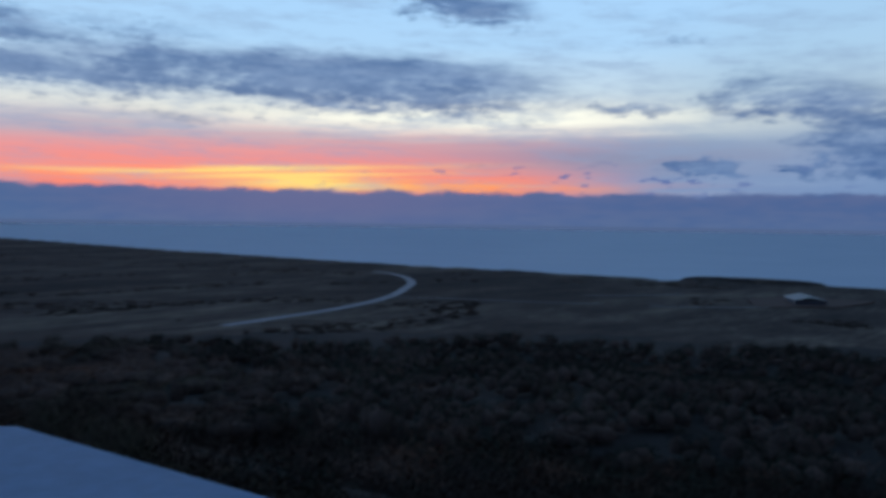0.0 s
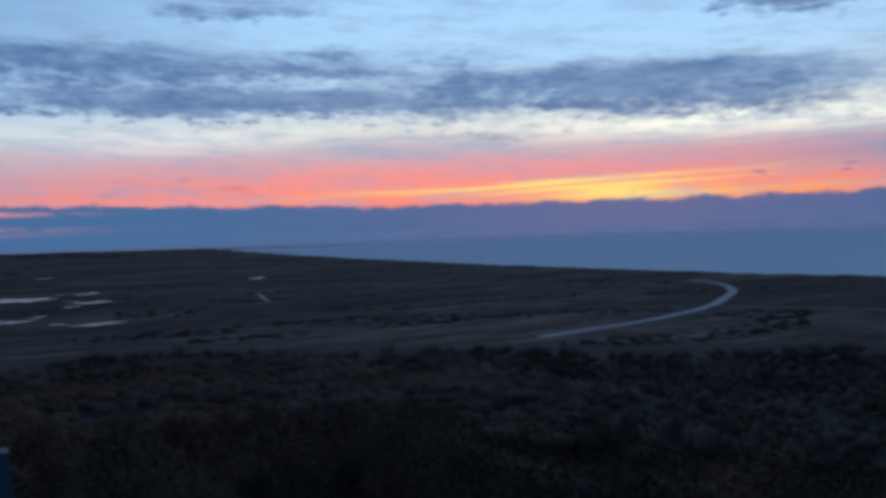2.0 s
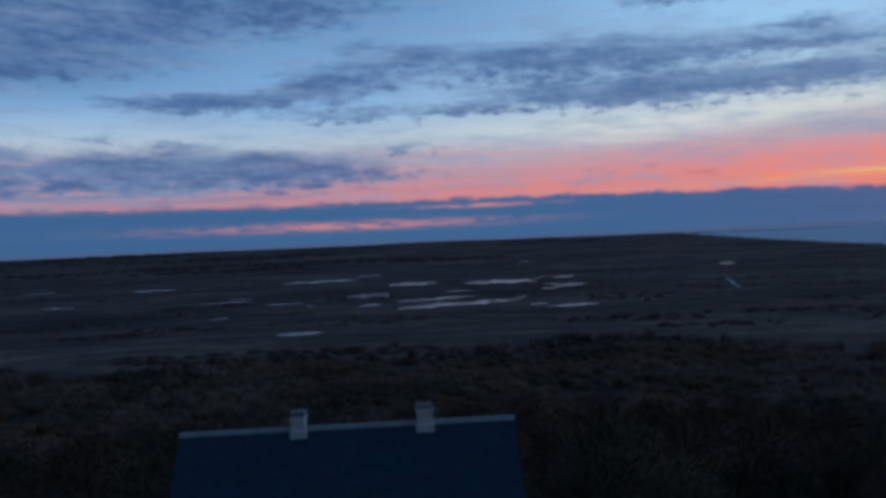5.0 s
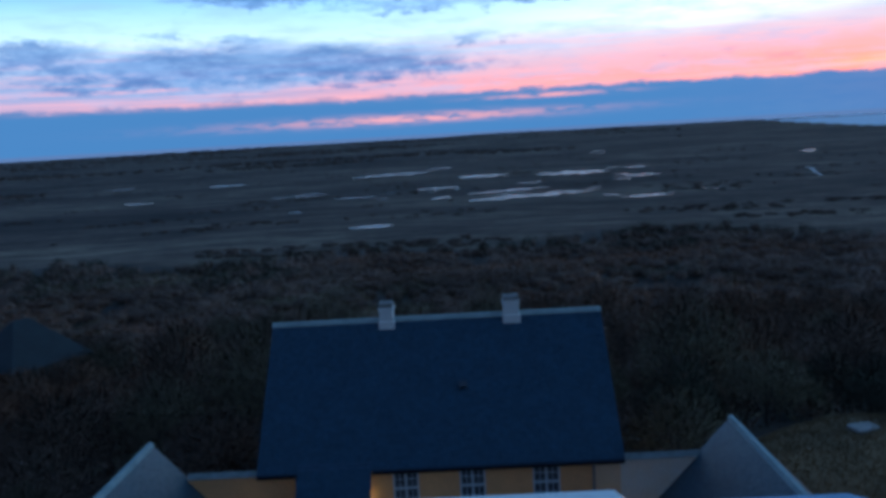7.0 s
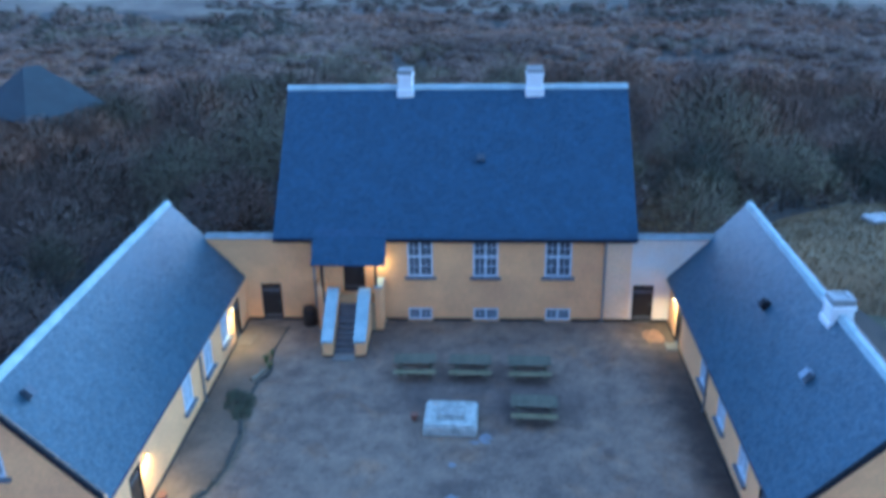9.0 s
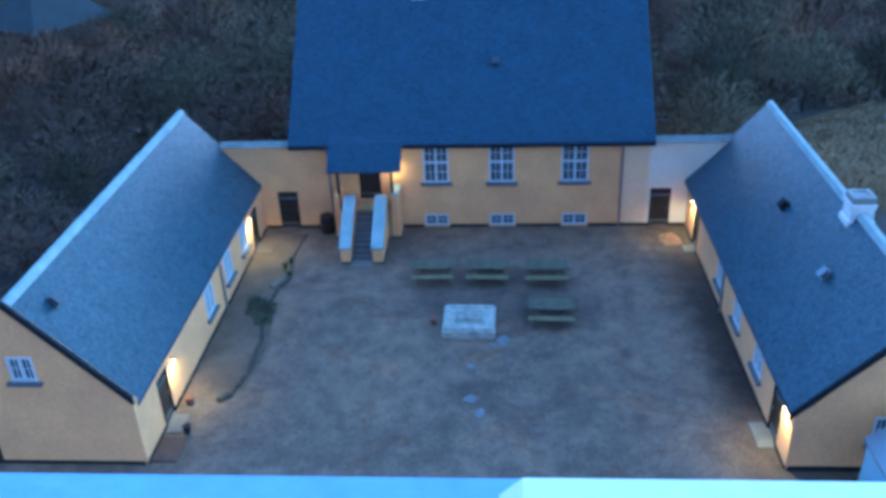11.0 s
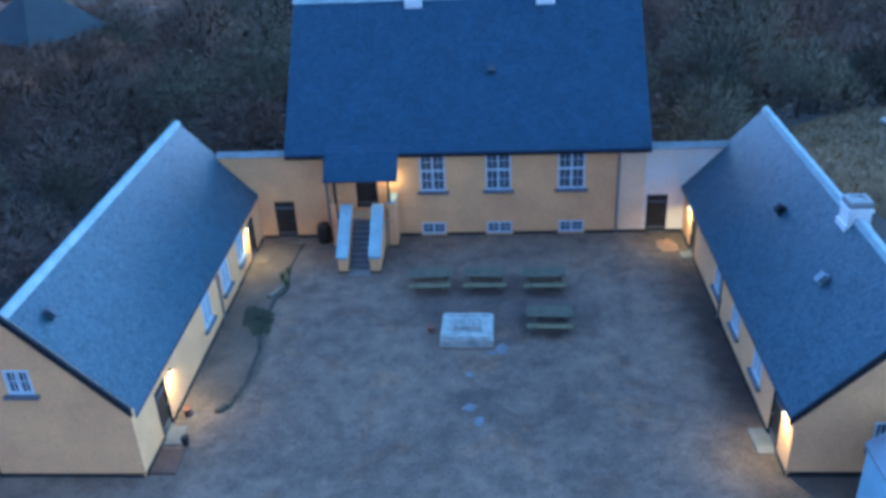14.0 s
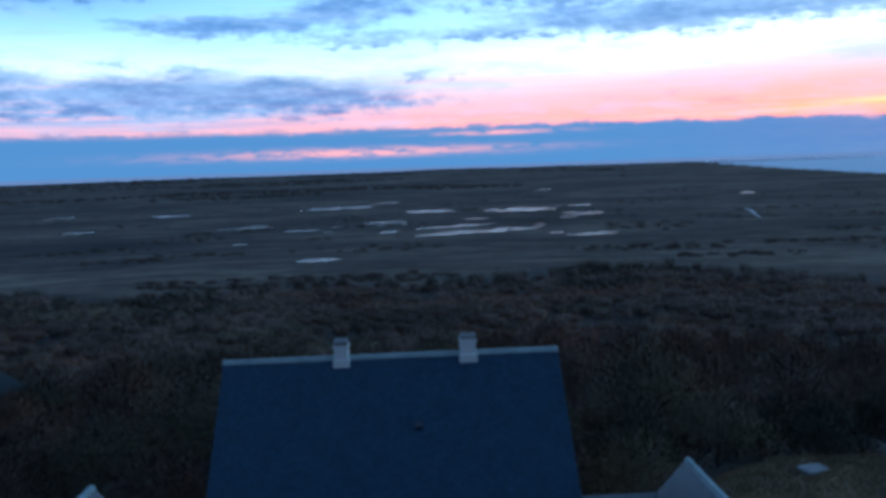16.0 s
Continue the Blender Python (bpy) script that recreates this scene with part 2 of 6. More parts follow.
# ---- materials ----
def material(name, base, rough=0.8, scale=1.0, vary=0.25, bump=0.3, other=None, metal=0.0, fine=14.0, spec=0.4, per=0.0):
    """Base colour with coarse stains and fine grain, both in metres, and fine relief."""
    m = bpy.data.materials.new(name)
    m.use_nodes = True
    N, L = m.node_tree.nodes, m.node_tree.links
    p = N["Principled BSDF"]
    tc = N.new("ShaderNodeTexCoord")
    a, b = N.new("ShaderNodeTexNoise"), N.new("ShaderNodeTexNoise")
    for n, s, d in ((a, scale, 5), (b, scale * fine, 6)):
        n.inputs["Scale"].default_value, n.inputs["Detail"].default_value = s, d
        n.inputs["Roughness"].default_value = 0.6
        L.new(tc.outputs["Object"], n.inputs["Vector"])
    mx = N.new("ShaderNodeMix")
    mx.data_type = "RGBA"
    r1 = N.new("ShaderNodeMapRange")
    r1.inputs[1].default_value, r1.inputs[2].default_value = 0.32, 0.68
    L.new(a.outputs["Fac"], r1.inputs[0])
    L.new(r1.outputs[0], mx.inputs[0])
    oth = other or tuple(c * (1 - vary) for c in base)
    mx.inputs[6].default_value, mx.inputs[7].default_value = (*base, 1), (*oth, 1)
    hv = N.new("ShaderNodeHueSaturation")
    r2 = N.new("ShaderNodeMapRange")
    r2.inputs[1].default_value, r2.inputs[2].default_value = 0.25, 0.75
    r2.inputs[3].default_value, r2.inputs[4].default_value = 1 - vary, 1 + vary
    L.new(b.outputs["Fac"], r2.inputs[0])
    L.new(mx.outputs[2], hv.inputs["Color"])
    if per:
        oi = N.new("ShaderNodeObjectInfo")
        r3 = N.new("ShaderNodeMapRange")
        r3.inputs[3].default_value, r3.inputs[4].default_value = 1 - per, 1 + per
        L.new(oi.outputs["Random"], r3.inputs[0])
        mu = N.new("ShaderNodeMath")
        mu.operation = "MULTIPLY"
        L.new(r3.outputs[0], mu.inputs[0])
        L.new(r2.outputs[0], mu.inputs[1])
        L.new(mu.outputs[0], hv.inputs["Value"])
    else:
        L.new(r2.outputs[0], hv.inputs["Value"])
    L.new(hv.outputs[0], p.inputs["Base Color"])
    p.inputs["Roughness"].default_value, p.inputs["Metallic"].default_value = rough, metal
    p.inputs["Specular IOR Level"].default_value = spec
    if bump:
        bp = N.new("ShaderNodeBump")
        bp.inputs["Strength"].default_value, bp.inputs["Distance"].default_value = bump, 0.02
        L.new(b.outputs["Fac"], bp.inputs["Height"])
        L.new(bp.outputs[0], p.inputs["Normal"])
    return m


def twig_material(name, base, other, per=0.3, bump=0.4, fine=0.16):
    """Massed fine twigs: upright fibres a hand apart, tone drifting over several metres."""
    m = bpy.data.materials.new(name)
    m.use_nodes = True
    N, L = m.node_tree.nodes, m.node_tree.links
    p = N["Principled BSDF"]
    tc, mp = N.new("ShaderNodeTexCoord"), N.new("ShaderNodeMapping")
    mp.inputs["Scale"].default_value = (1, 1, 0.3)
    L.new(tc.outputs["Object"], mp.inputs[0])
    a, f, mid = N.new("ShaderNodeTexNoise"), N.new("ShaderNodeTexNoise"), N.new("ShaderNodeTexNoise")
    for n, s, d, v in ((a, 0.13, 4, tc.outputs["Object"]), (f, 5.0, 6, mp.outputs[0]), (mid, 0.022, 3, tc.outputs["Object"])):
        n.inputs["Scale"].default_value, n.inputs["Detail"].default_value, n.inputs["Roughness"].default_value = s, d, 0.62
        L.new(v, n.inputs["Vector"])
    mx, r1 = N.new("ShaderNodeMix"), N.new("ShaderNodeMapRange")
    mx.data_type = "RGBA"
    r1.inputs[1].default_value, r1.inputs[2].default_value = 0.35, 0.65
    L.new(a.outputs["Fac"], r1.inputs[0])
    L.new(r1.outputs[0], mx.inputs[0])
    mx.inputs[6].default_value, mx.inputs[7].default_value = (*base, 1), (*other, 1)
    val = None
    oi = N.new("ShaderNodeObjectInfo")
    for src, lo, hi, k in ((f.outputs["Fac"], 0.3, 0.7, fine), (mid.outputs["Fac"], 0.36, 0.64, 0.38), (oi.outputs["Random"], 0.0, 1.0, per)):
        r = N.new("ShaderNodeMapRange")
        r.inputs[1].default_value, r.inputs[2].default_value = lo, hi
        r.inputs[3].default_value, r.inputs[4].default_value = 1 - k, 1 + k
        L.new(src, r.inputs[0])
        if val is None:
            val = r.outputs[0]
        else:
            mu = N.new("ShaderNodeMath")
            mu.operation = "MULTIPLY"
            L.new(val, mu.inputs[0])
            L.new(r.outputs[0], mu.inputs[1])
            val = mu.outputs[0]
    hv = N.new("ShaderNodeHueSaturation")
    L.new(mx.outputs[2], hv.inputs["Color"])
    L.new(val, hv.inputs["Value"])
    L.new(hv.outputs[0], p.inputs["Base Color"])
    p.inputs["Roughness"].default_value, p.inputs["Specular IOR Level"].default_value = 0.95, 0.1
    bp = N.new("ShaderNodeBump")
    bp.inputs["Strength"].default_value, bp.inputs["Distance"].default_value = bump, 0.25
    L.new(f.outputs["Fac"], bp.inputs["Height"])
    L.new(bp.outputs[0], p.inputs["Normal"])
    return m


def loose_slate_material(name, base, sheen=(0.10, 0.44), rough=0.35):
    """Split slate: every slate its own tone, with a little grain."""
    m = material(name, base, rough=rough, scale=0.8, vary=0.26, bump=0.7, fine=16, spec=0.46, other=tuple(c * 1.25 for c in base))
    N, L = m.node_tree.nodes, m.node_tree.links
    p = N["Principled BSDF"]
    g, r, mu = N.new("ShaderNodeNewGeometry"), N.new("ShaderNodeMapRange"), N.new("ShaderNodeMix")
    r.inputs[3].default_value, r.inputs[4].default_value = 0.87, 1.13
    L.new(g.outputs["Random Per Island"], r.inputs[0])
    mu.data_type, mu.blend_type = "RGBA", "MULTIPLY"
    mu.inputs[0].default_value = 1.0
    L.new(p.inputs["Base Color"].links[0].from_socket, mu.inputs[6])
    L.new(r.outputs[0], mu.inputs[7])
    L.new(mu.outputs[2], p.inputs["Base Color"])
    # lichen and weathering dull the sheen in specks
    tc, n, s = N.new("ShaderNodeTexCoord"), N.new("ShaderNodeTexNoise"), N.new("ShaderNodeMapRange")
    n.inputs["Scale"].default_value, n.inputs["Detail"].default_value, n.inputs["Roughness"].default_value = 7.0, 4, 0.7
    L.new(tc.outputs["Object"], n.inputs["Vector"])
    L.new(n.outputs["Fac"], s.inputs[0])
    s.inputs[1].default_value, s.inputs[2].default_value = 0.35, 0.65
    s.inputs[3].default_value, s.inputs[4].default_value = sheen
    L.new(s.outputs[0], p.inputs["Specular IOR Level"])
    return m


def sea_material():
    """Wind-ruffled water: the wave slopes throw back the higher sky, dimmed by the dark water under them."""
    m = bpy.data.materials.new("sea_water")
    m.use_nodes = True
    N, L = m.node_tree.nodes, m.node_tree.links
    gl, df, mx = N.new("ShaderNodeBsdfGlossy"), N.new("ShaderNodeBsdfDiffuse"), N.new("ShaderNodeMixShader")
    tc, n, rp = N.new("ShaderNodeTexCoord"), N.new("ShaderNodeTexNoise"), N.new("ShaderNodeMix")
    n.inputs["Scale"].default_value, n.inputs["Detail"].default_value = 0.006, 6
    L.new(tc.outputs["Object"], n.inputs["Vector"])
    rp.data_type = "RGBA"
    L.new(n.outputs["Fac"], rp.inputs[0])
    rp.inputs[6].default_value, rp.inputs[7].default_value = (0.56, 0.66, 0.78, 1), (0.66, 0.74, 0.86, 1)
    L.new(rp.outputs[2], gl.inputs["Color"])
    gl.inputs["Roughness"].default_value = 0.55
    df.inputs["Color"].default_value = (0.03, 0.07, 0.13, 1)
    mx.inputs[0].default_value = 0.12
    L.new(gl.outputs[0], mx.inputs[1])
    L.new(df.outputs[0], mx.inputs[2])
    L.new(mx.outputs[0], N["Material Output"].inputs[0])
    return m


def slate_material(name, base, along_x):
    """Slates laid in courses: joints and a lap shadow line every 0.22 m up the slope."""
    m = material(name, base, rough=0.42, scale=0.6, vary=0.22, bump=0.25, fine=22, spec=0.5)
    N, L = m.node_tree.nodes, m.node_tree.links
    p = N["Principled BSDF"]
    tc = N.new("ShaderNodeTexCoord")
    sp, cb = N.new("ShaderNodeSeparateXYZ"), N.new("ShaderNodeCombineXYZ")
    L.new(tc.outputs["Object"], sp.inputs[0])
    L.new(sp.outputs[0 if along_x else 1], cb.inputs[0])
    L.new(sp.outputs[2], cb.inputs[1])
    br = N.new("ShaderNodeTexBrick")
    L.new(cb.outputs[0], br.inputs["Vector"])
    br.inputs["Scale"].default_value = 1.0
    br.inputs["Brick Width"].default_value, br.inputs["Row Height"].default_value = 0.30, 0.16
    br.inputs["Mortar Size"].default_value = 0.010
    br.inputs["Color1"].default_value, br.inputs["Color2"].default_value = (0.88, 0.88, 0.88, 1), (1.08, 1.08, 1.08, 1)
    br.inputs["Mortar"].default_value = (0.72, 0.72, 0.72, 1)
    mu = N.new("ShaderNodeMix")
    mu.data_type, mu.blend_type = "RGBA", "MULTIPLY"
    mu.inputs[0].default_value = 1.0
    L.new(p.inputs["Base Color"].links[0].from_socket, mu.inputs[6])
    L.new(br.outputs["Color"], mu.inputs[7])
    L.new(mu.outputs[2], p.inputs["Base Color"])
    return m


def water_material(name, base, rough, scale, bump):
    m = material(name, base, rough=rough, scale=0.02, vary=0.15, bump=0, spec=0.5)
    N, L = m.node_tree.nodes, m.node_tree.links
    tc, n, bp = N.new("ShaderNodeTexCoord"), N.new("ShaderNodeTexNoise"), N.new("ShaderNodeBump")
    n.inputs["Scale"].default_value, n.inputs["Detail"].default_value = scale, 4
    L.new(tc.outputs["Object"], n.inputs["Vector"])
    L.new(n.outputs["Fac"], bp.inputs["Height"])
    bp.inputs["Strength"].default_value, bp.inputs["Distance"].default_value = bump, 1.0
    L.new(bp.outputs[0], N["Principled BSDF"].inputs["Normal"])
    return m


def heath_material():
    """Heather, brown grass and straw-pale tracts in patches from tens to hundreds of metres."""
    m = bpy.data.materials.new("winter_heath")
    m.use_nodes = True
    N, L = m.node_tree.nodes, m.node_tree.links
    p = N["Principled BSDF"]
    tc = N.new("ShaderNodeTexCoord")
    total = None
    for s, d, k in ((0.0055, 4, 0.40), (0.028, 6, 0.34), (0.17, 6, 0.26)):
        n, mu = N.new("ShaderNodeTexNoise"), N.new("ShaderNodeMath")
        n.inputs["Scale"].default_value, n.inputs["Detail"].default_value = s, d
        n.inputs["Roughness"].default_value = 0.66
        mp = N.new("ShaderNodeMapping")
        mp.inputs["Rotation"].default_value = (0, 0, radians(-8))
        mp.inputs["Scale"].default_value = (0.45, 1.25, 1)
        L.new(tc.outputs["Object"], mp.inputs[0])
        L.new(mp.outputs[0], n.inputs["Vector"])
        mu.operation = "MULTIPLY_ADD"
        mu.inputs[1].default_value, mu.inputs[2].default_value = k, 0.0
        L.new(n.outputs["Fac"], mu.inputs[0])
        if total:
            L.new(total, mu.inputs[2])
        total = mu.outputs[0]
    rp = N.new("ShaderNodeValToRGB")
    els = rp.color_ramp.elements
    for i, (q, c) in enumerate(((0.40, (0.032, 0.028, 0.026)), (0.62, (0.280, 0.222, 0.162)), (0.46, (0.060, 0.048, 0.042)), (0.52, (0.104, 0.080, 0.064)), (0.57, (0.180, 0.142, 0.106)))):
        e = els[i] if i < 2 else els.new(q)
        e.position, e.color = q, (*c, 1)
    # a belt of straw-pale grass between the wood and the wet heath
    ln = N.new("ShaderNodeVectorMath")
    ln.operation = "LENGTH"
    L.new(tc.outputs["Object"], ln.inputs[0])
    up, dn, ad = N.new("ShaderNodeMapRange"), N.new("ShaderNodeMapRange"), N.new("ShaderNodeMath")
    for n, q0, q1, v1 in ((up, 400, 470, 0.035), (dn, 560, 720, -0.035)):
        n.interpolation_type = "SMOOTHSTEP"
        n.inputs[1].default_value, n.inputs[2].default_value = q0, q1
        n.inputs[3].default_value, n.inputs[4].default_value = 0.0, v1
        L.new(ln.outputs["Value"], n.inputs[0])
    ad.operation = "ADD"
    L.new(up.outputs[0], ad.inputs[0])
    L.new(dn.outputs[0], ad.inputs[1])
    al = N.new("ShaderNodeMath")
    al.operation = "ADD"
    L.new(ad.outputs[0], al.inputs[0])
    L.new(total, al.inputs[1])
    L.new(al.outputs[0], rp.inputs[0])
    L.new(rp.outputs[0], p.inputs["Base Color"])
    p.inputs["Roughness"].default_value = 0.95
    p.inputs["Specular IOR Level"].default_value = 0.1
    return m


def gravel_material():
    """Packed gravel: grains, trodden tone, broad damp tracts, turning marks of wheels and shade painted under the
    tables.
    """
    m = material("packed_gravel", (0.235, 0.165, 0.118), 0.95, 1.3, 0.42, 0.9, other=(0.150, 0.108, 0.080), fine=11)
    N, L = m.node_tree.nodes, m.node_tree.links
    p = N["Principled BSDF"]
    tc, sp = N.new("ShaderNodeTexCoord"), N.new("ShaderNodeSeparateXYZ")
    L.new(tc.outputs["Object"], sp.inputs[0])

    def cloud(scale, detail, twist, off):
        n, mp = N.new("ShaderNodeTexNoise"), N.new("ShaderNodeMapping")
        mp.inputs["Location"].default_value = (off, off * 0.7, 0)
        L.new(tc.outputs["Object"], mp.inputs[0])
        n.inputs["Scale"].default_value, n.inputs["Detail"].default_value, n.inputs["Distortion"].default_value = scale, detail, twist
        n.inputs["Roughness"].default_value = 0.65
        L.new(mp.outputs[0], n.inputs["Vector"])
        return n.outputs["Fac"]

    def span(v, lo, hi, a, b):
        r = N.new("ShaderNodeMapRange")
        for i, k in enumerate((lo, hi, a, b)):
            r.inputs[i + 1].default_value = k
        L.new(v, r.inputs[0])
        return r.outputs[0]

    def calc(op, a, b, c=None):
        n = N.new("ShaderNodeMath")
        n.operation = op
        for i, v in enumerate((a, b, c)):
            if isinstance(v, (int, float)):
                n.inputs[i].default_value = v
            elif v is not None:
                L.new(v, n.inputs[i])
        return n.outputs[0]

    def tint(f, colour):
        x = N.new("ShaderNodeMix")
        x.data_type, x.blend_type = "RGBA", "MULTIPLY"
        L.new(f, x.inputs[0])
        L.new(p.inputs["Base Color"].links[0].from_socket, x.inputs[6])
        x.inputs[7].default_value = (*colour, 1)
        L.new(x.outputs[2], p.inputs["Base Color"])

    tint(span(cloud(0.24, 5, 0.8, 0), 0.46, 0.66, 0.0, 0.58), (0.42, 0.43, 0.50))
    tint(span(cloud(0.8, 6, 0.6, 31), 0.50, 0.68, 0.0, 0.45), (0.50, 0.50, 0.56))
    tint(span(cloud(0.42, 5, 0.9, 57), 0.54, 0.68, 0.0, 0.8), (1.20, 1.0, 0.82))
    tint(span(cloud(5.0, 4, 0.2, 13), 0.58, 0.70, 0.0, 0.7), (0.42, 0.40, 0.40))
    # turning marks round (0.2, 29.3)
    dx, dy = calc("ADD", sp.outputs[0], -0.2), calc("ADD", sp.outputs[1], -29.3)
    r = calc("SQRT", calc("ADD", calc("MULTIPLY", dx, dx), calc("MULTIPLY", dy, dy)), 0.0)
    r = calc("MULTIPLY_ADD", calc("SUBTRACT", cloud(0.6, 4, 0.3, 71), 0.5), 1.6, r)
    for q in (1.55, 2.1):
        band = span(calc("ABSOLUTE", calc("SUBTRACT", r, q), 0.0), 0.0, 0.45, 1.0, 0.0)
        tint(calc("MULTIPLY", band, span(sp.outputs[1], 28.2, 30.0, 0.55, 0.05)), (0.50, 0.50, 0.54))
    # darker ground round the stone and tables, with the tables' shade painted in
    ex, ey = calc("MULTIPLY", calc("ADD", sp.outputs[0], 0.9), 0.20), calc("MULTIPLY", calc("ADD", sp.outputs[1], -35.4), 0.34)
    e = calc("SQRT", calc("ADD", calc("MULTIPLY", ex, ex), calc("MULTIPLY", ey, ey)), 0.0)
    e = calc("MULTIPLY_ADD", calc("SUBTRACT", cloud(0.5, 5, 0.5, 111), 0.5), 1.2, e)
    tint(span(e, 0.55, 1.05, 0.75, 0.0), (0.50, 0.50, 0.56))
    # wet ground along the east wing, ragged at its edge
    w = calc("MULTIPLY_ADD", cloud(0.5, 5, 0.0, 0), 3.2, sp.outputs[0])
    tint(span(w, 8.0, 9.8, 0.0, 0.75), (0.42, 0.40, 0.40))
    stain = span(calc("MULTIPLY_ADD", cloud(0.7, 5, 0.4, 23), 2.6, sp.outputs[0]), 8.6, 9.6, 0.0, 1.0)
    stain = calc("MULTIPLY", stain, calc("MULTIPLY", span(sp.outputs[1], 27.0, 28.6, 0.0, 1.0), span(sp.outputs[1], 34.0, 38.5, 1.0, 0.0)))
    tint(calc("MULTIPLY", stain, 0.75), (0.34, 0.33, 0.34))
    return m


def glass_material(name, behind):
    m = bpy.data.materials.new(name)
    m.use_nodes = True
    p = m.node_tree.nodes["Principled BSDF"]
    p.inputs["Base Color"].default_value = (*behind, 1)
    p.inputs["Roughness"].default_value = 0.12
    p.inputs["IOR"].default_value = 1.5
    return m


def glow_material(name, colour, strength):
    m = bpy.data.materials.new(name)
    m.use_nodes = True
    p = m.node_tree.nodes["Principled BSDF"]
    p.inputs["Base Color"].default_value = (*colour, 1)
    p.inputs["Emission Color"].default_value = (*colour, 1)
    p.inputs["Emission Strength"].default_value = strength
    return m


YELLOW = material("yellow_limewash", (0.88, 0.465, 0.205), 0.9, 0.55, 0.16, 0.35, other=(0.72, 0.37, 0.175), fine=24)
PALE = material("pale_limewash", (0.79, 0.60, 0.43), 0.9, 0.4, 0.16, 0.35, other=(0.77, 0.70, 0.62), fine=24)
SALLOW = material("faded_limewash", (0.84, 0.54, 0.31), 0.9, 0.5, 0.16, 0.35, other=(0.78, 0.57, 0.40), fine=24)
# pale landing with the porch lamp's gold put into its colour
LANDING = material("lamp_gold_landing", (0.46, 0.36, 0.22), 0.9, 2, 0.25, 0.4)
WHITE = material("white_limewash", (0.78, 0.78, 0.77), 0.85, 1.2, 0.10, 0.3, other=(0.68, 0.69, 0.68), fine=20)
CAP = material("ridge_mortar", (0.36, 0.44, 0.45), 0.8, 1.5, 0.24, 0.4, other=(0.25, 0.32, 0.33))
WALLCAP = material("weathered_wall_coping", (0.25, 0.28, 0.29), 0.85, 1.8, 0.28, 0.5, other=(0.17, 0.19, 0.19))
# needles with the blue of distant haze put into their colour
SPRUCE = twig_material("hazed_spruce_needles", (0.036, 0.052, 0.062), (0.030, 0.043, 0.050))
DARKSTONE = material("worn_hollow_granite", (0.43, 0.43, 0.39), 0.9, 3.5, 0.35, 0.9, other=(0.25, 0.255, 0.235))
PAINT = material("white_window_paint", (0.60, 0.65, 0.70), 0.5, 3, 0.08, 0.1)
SLATES = loose_slate_material("split_slate", (0.023, 0.053, 0.092))
WING_SLATES = loose_slate_material("weathered_split_slate", (0.029, 0.056, 0.080), (0.14, 0.66), 0.34)
ETERNIT = material("grey_weathered_roofing", (0.030, 0.042, 0.050), 0.75, 0.4, 0.3, 0.3, other=(0.019, 0.027, 0.033))
VENT = material("dark_lead_vent", (0.060, 0.075, 0.10), 0.5, 3, 0.2, 0.1)
SLATE_X = slate_material("slate_main", (0.032, 0.066, 0.130), True)
SLATE_Y = slate_material("slate_wing", (0.032, 0.066, 0.130), False)
TAR = material("tarred_plinth", (0.018, 0.018, 0.020), 0.7, 2, 0.3, 0.3)
BOARD = material("dark_verge_board", (0.020, 0.022, 0.028), 0.75, 2, 0.3, 0.2, spec=0.15)
DOOR = material("brown_black_door_paint", (0.030, 0.024, 0.022), 0.5, 4, 0.3, 0.2)
ZINC = material("zinc_sheet", (0.26, 0.29, 0.33), 0.45, 2, 0.15, 0.1, metal=0.6)
SILL = material("slate_sill", (0.14, 0.15, 0.17), 0.6, 3, 0.2, 0.2)
STONE = material("worn_granite", (0.52, 0.52, 0.47), 0.85, 2.8, 0.32, 0.8, other=(0.27, 0.28, 0.25))
STEP = material("step_stone", (0.16, 0.16, 0.17), 0.85, 3, 0.25, 0.5)
SLAB = material("concrete_slab", (0.21, 0.195, 0.175), 0.9, 2, 0.3, 0.5)
DULLSLAB = material("dull_brown_slab", (0.205, 0.150, 0.105), 0.9, 2, 0.3, 0.5, other=(0.155, 0.115, 0.085))
# orange of the lamp's pool of light, put into a paver colour
GLOWPAVER = material("lamp_glow_paver", (0.33, 0.17, 0.098), 0.85, 3, 0.3, 0.4, other=(0.28, 0.15, 0.09), per=0.2)
GRAVEL = gravel_material()
SOIL = material("bed_soil", (0.20, 0.135, 0.090), 0.95, 0.6, 0.35, 0.9, other=(0.105, 0.078, 0.055), fine=25)
WOOD = material("weathered_dark_wood", (0.150, 0.132, 0.092), 0.9, 2, 0.4, 0.4, other=(0.092, 0.088, 0.064), spec=0.12)
BENCH = material("weathered_pale_wood", (0.25, 0.205, 0.115), 0.9, 2, 0.3, 0.4, other=(0.17, 0.15, 0.085), spec=0.15)
COBBLE = material("brown_cobbles", (0.16, 0.085, 0.058), 0.9, 3, 0.3, 0.6, other=(0.085, 0.055, 0.042))
EDGE = material("mossy_edging_stone", (0.078, 0.070, 0.056), 0.9, 1.2, 0.35, 0.6, other=(0.042, 0.042, 0.036))
MOSS = material("winter_moss", (0.125, 0.115, 0.075), 0.9, 2, 0.4, 0, other=(0.090, 0.085, 0.060), per=0.2)
BARK = material("grey_bark", (0.085, 0.072, 0.065), 0.95, 3, 0.3, 0.4)
TWIG_A = twig_material("brown_twigs", (0.258, 0.172, 0.136), (0.200, 0.140, 0.110))
TWIG_B = twig_material("russet_twigs", (0.275, 0.142, 0.092), (0.226, 0.134, 0.092))
TWIG_C = twig_material("olive_twigs", (0.206, 0.178, 0.118), (0.164, 0.146, 0.098))
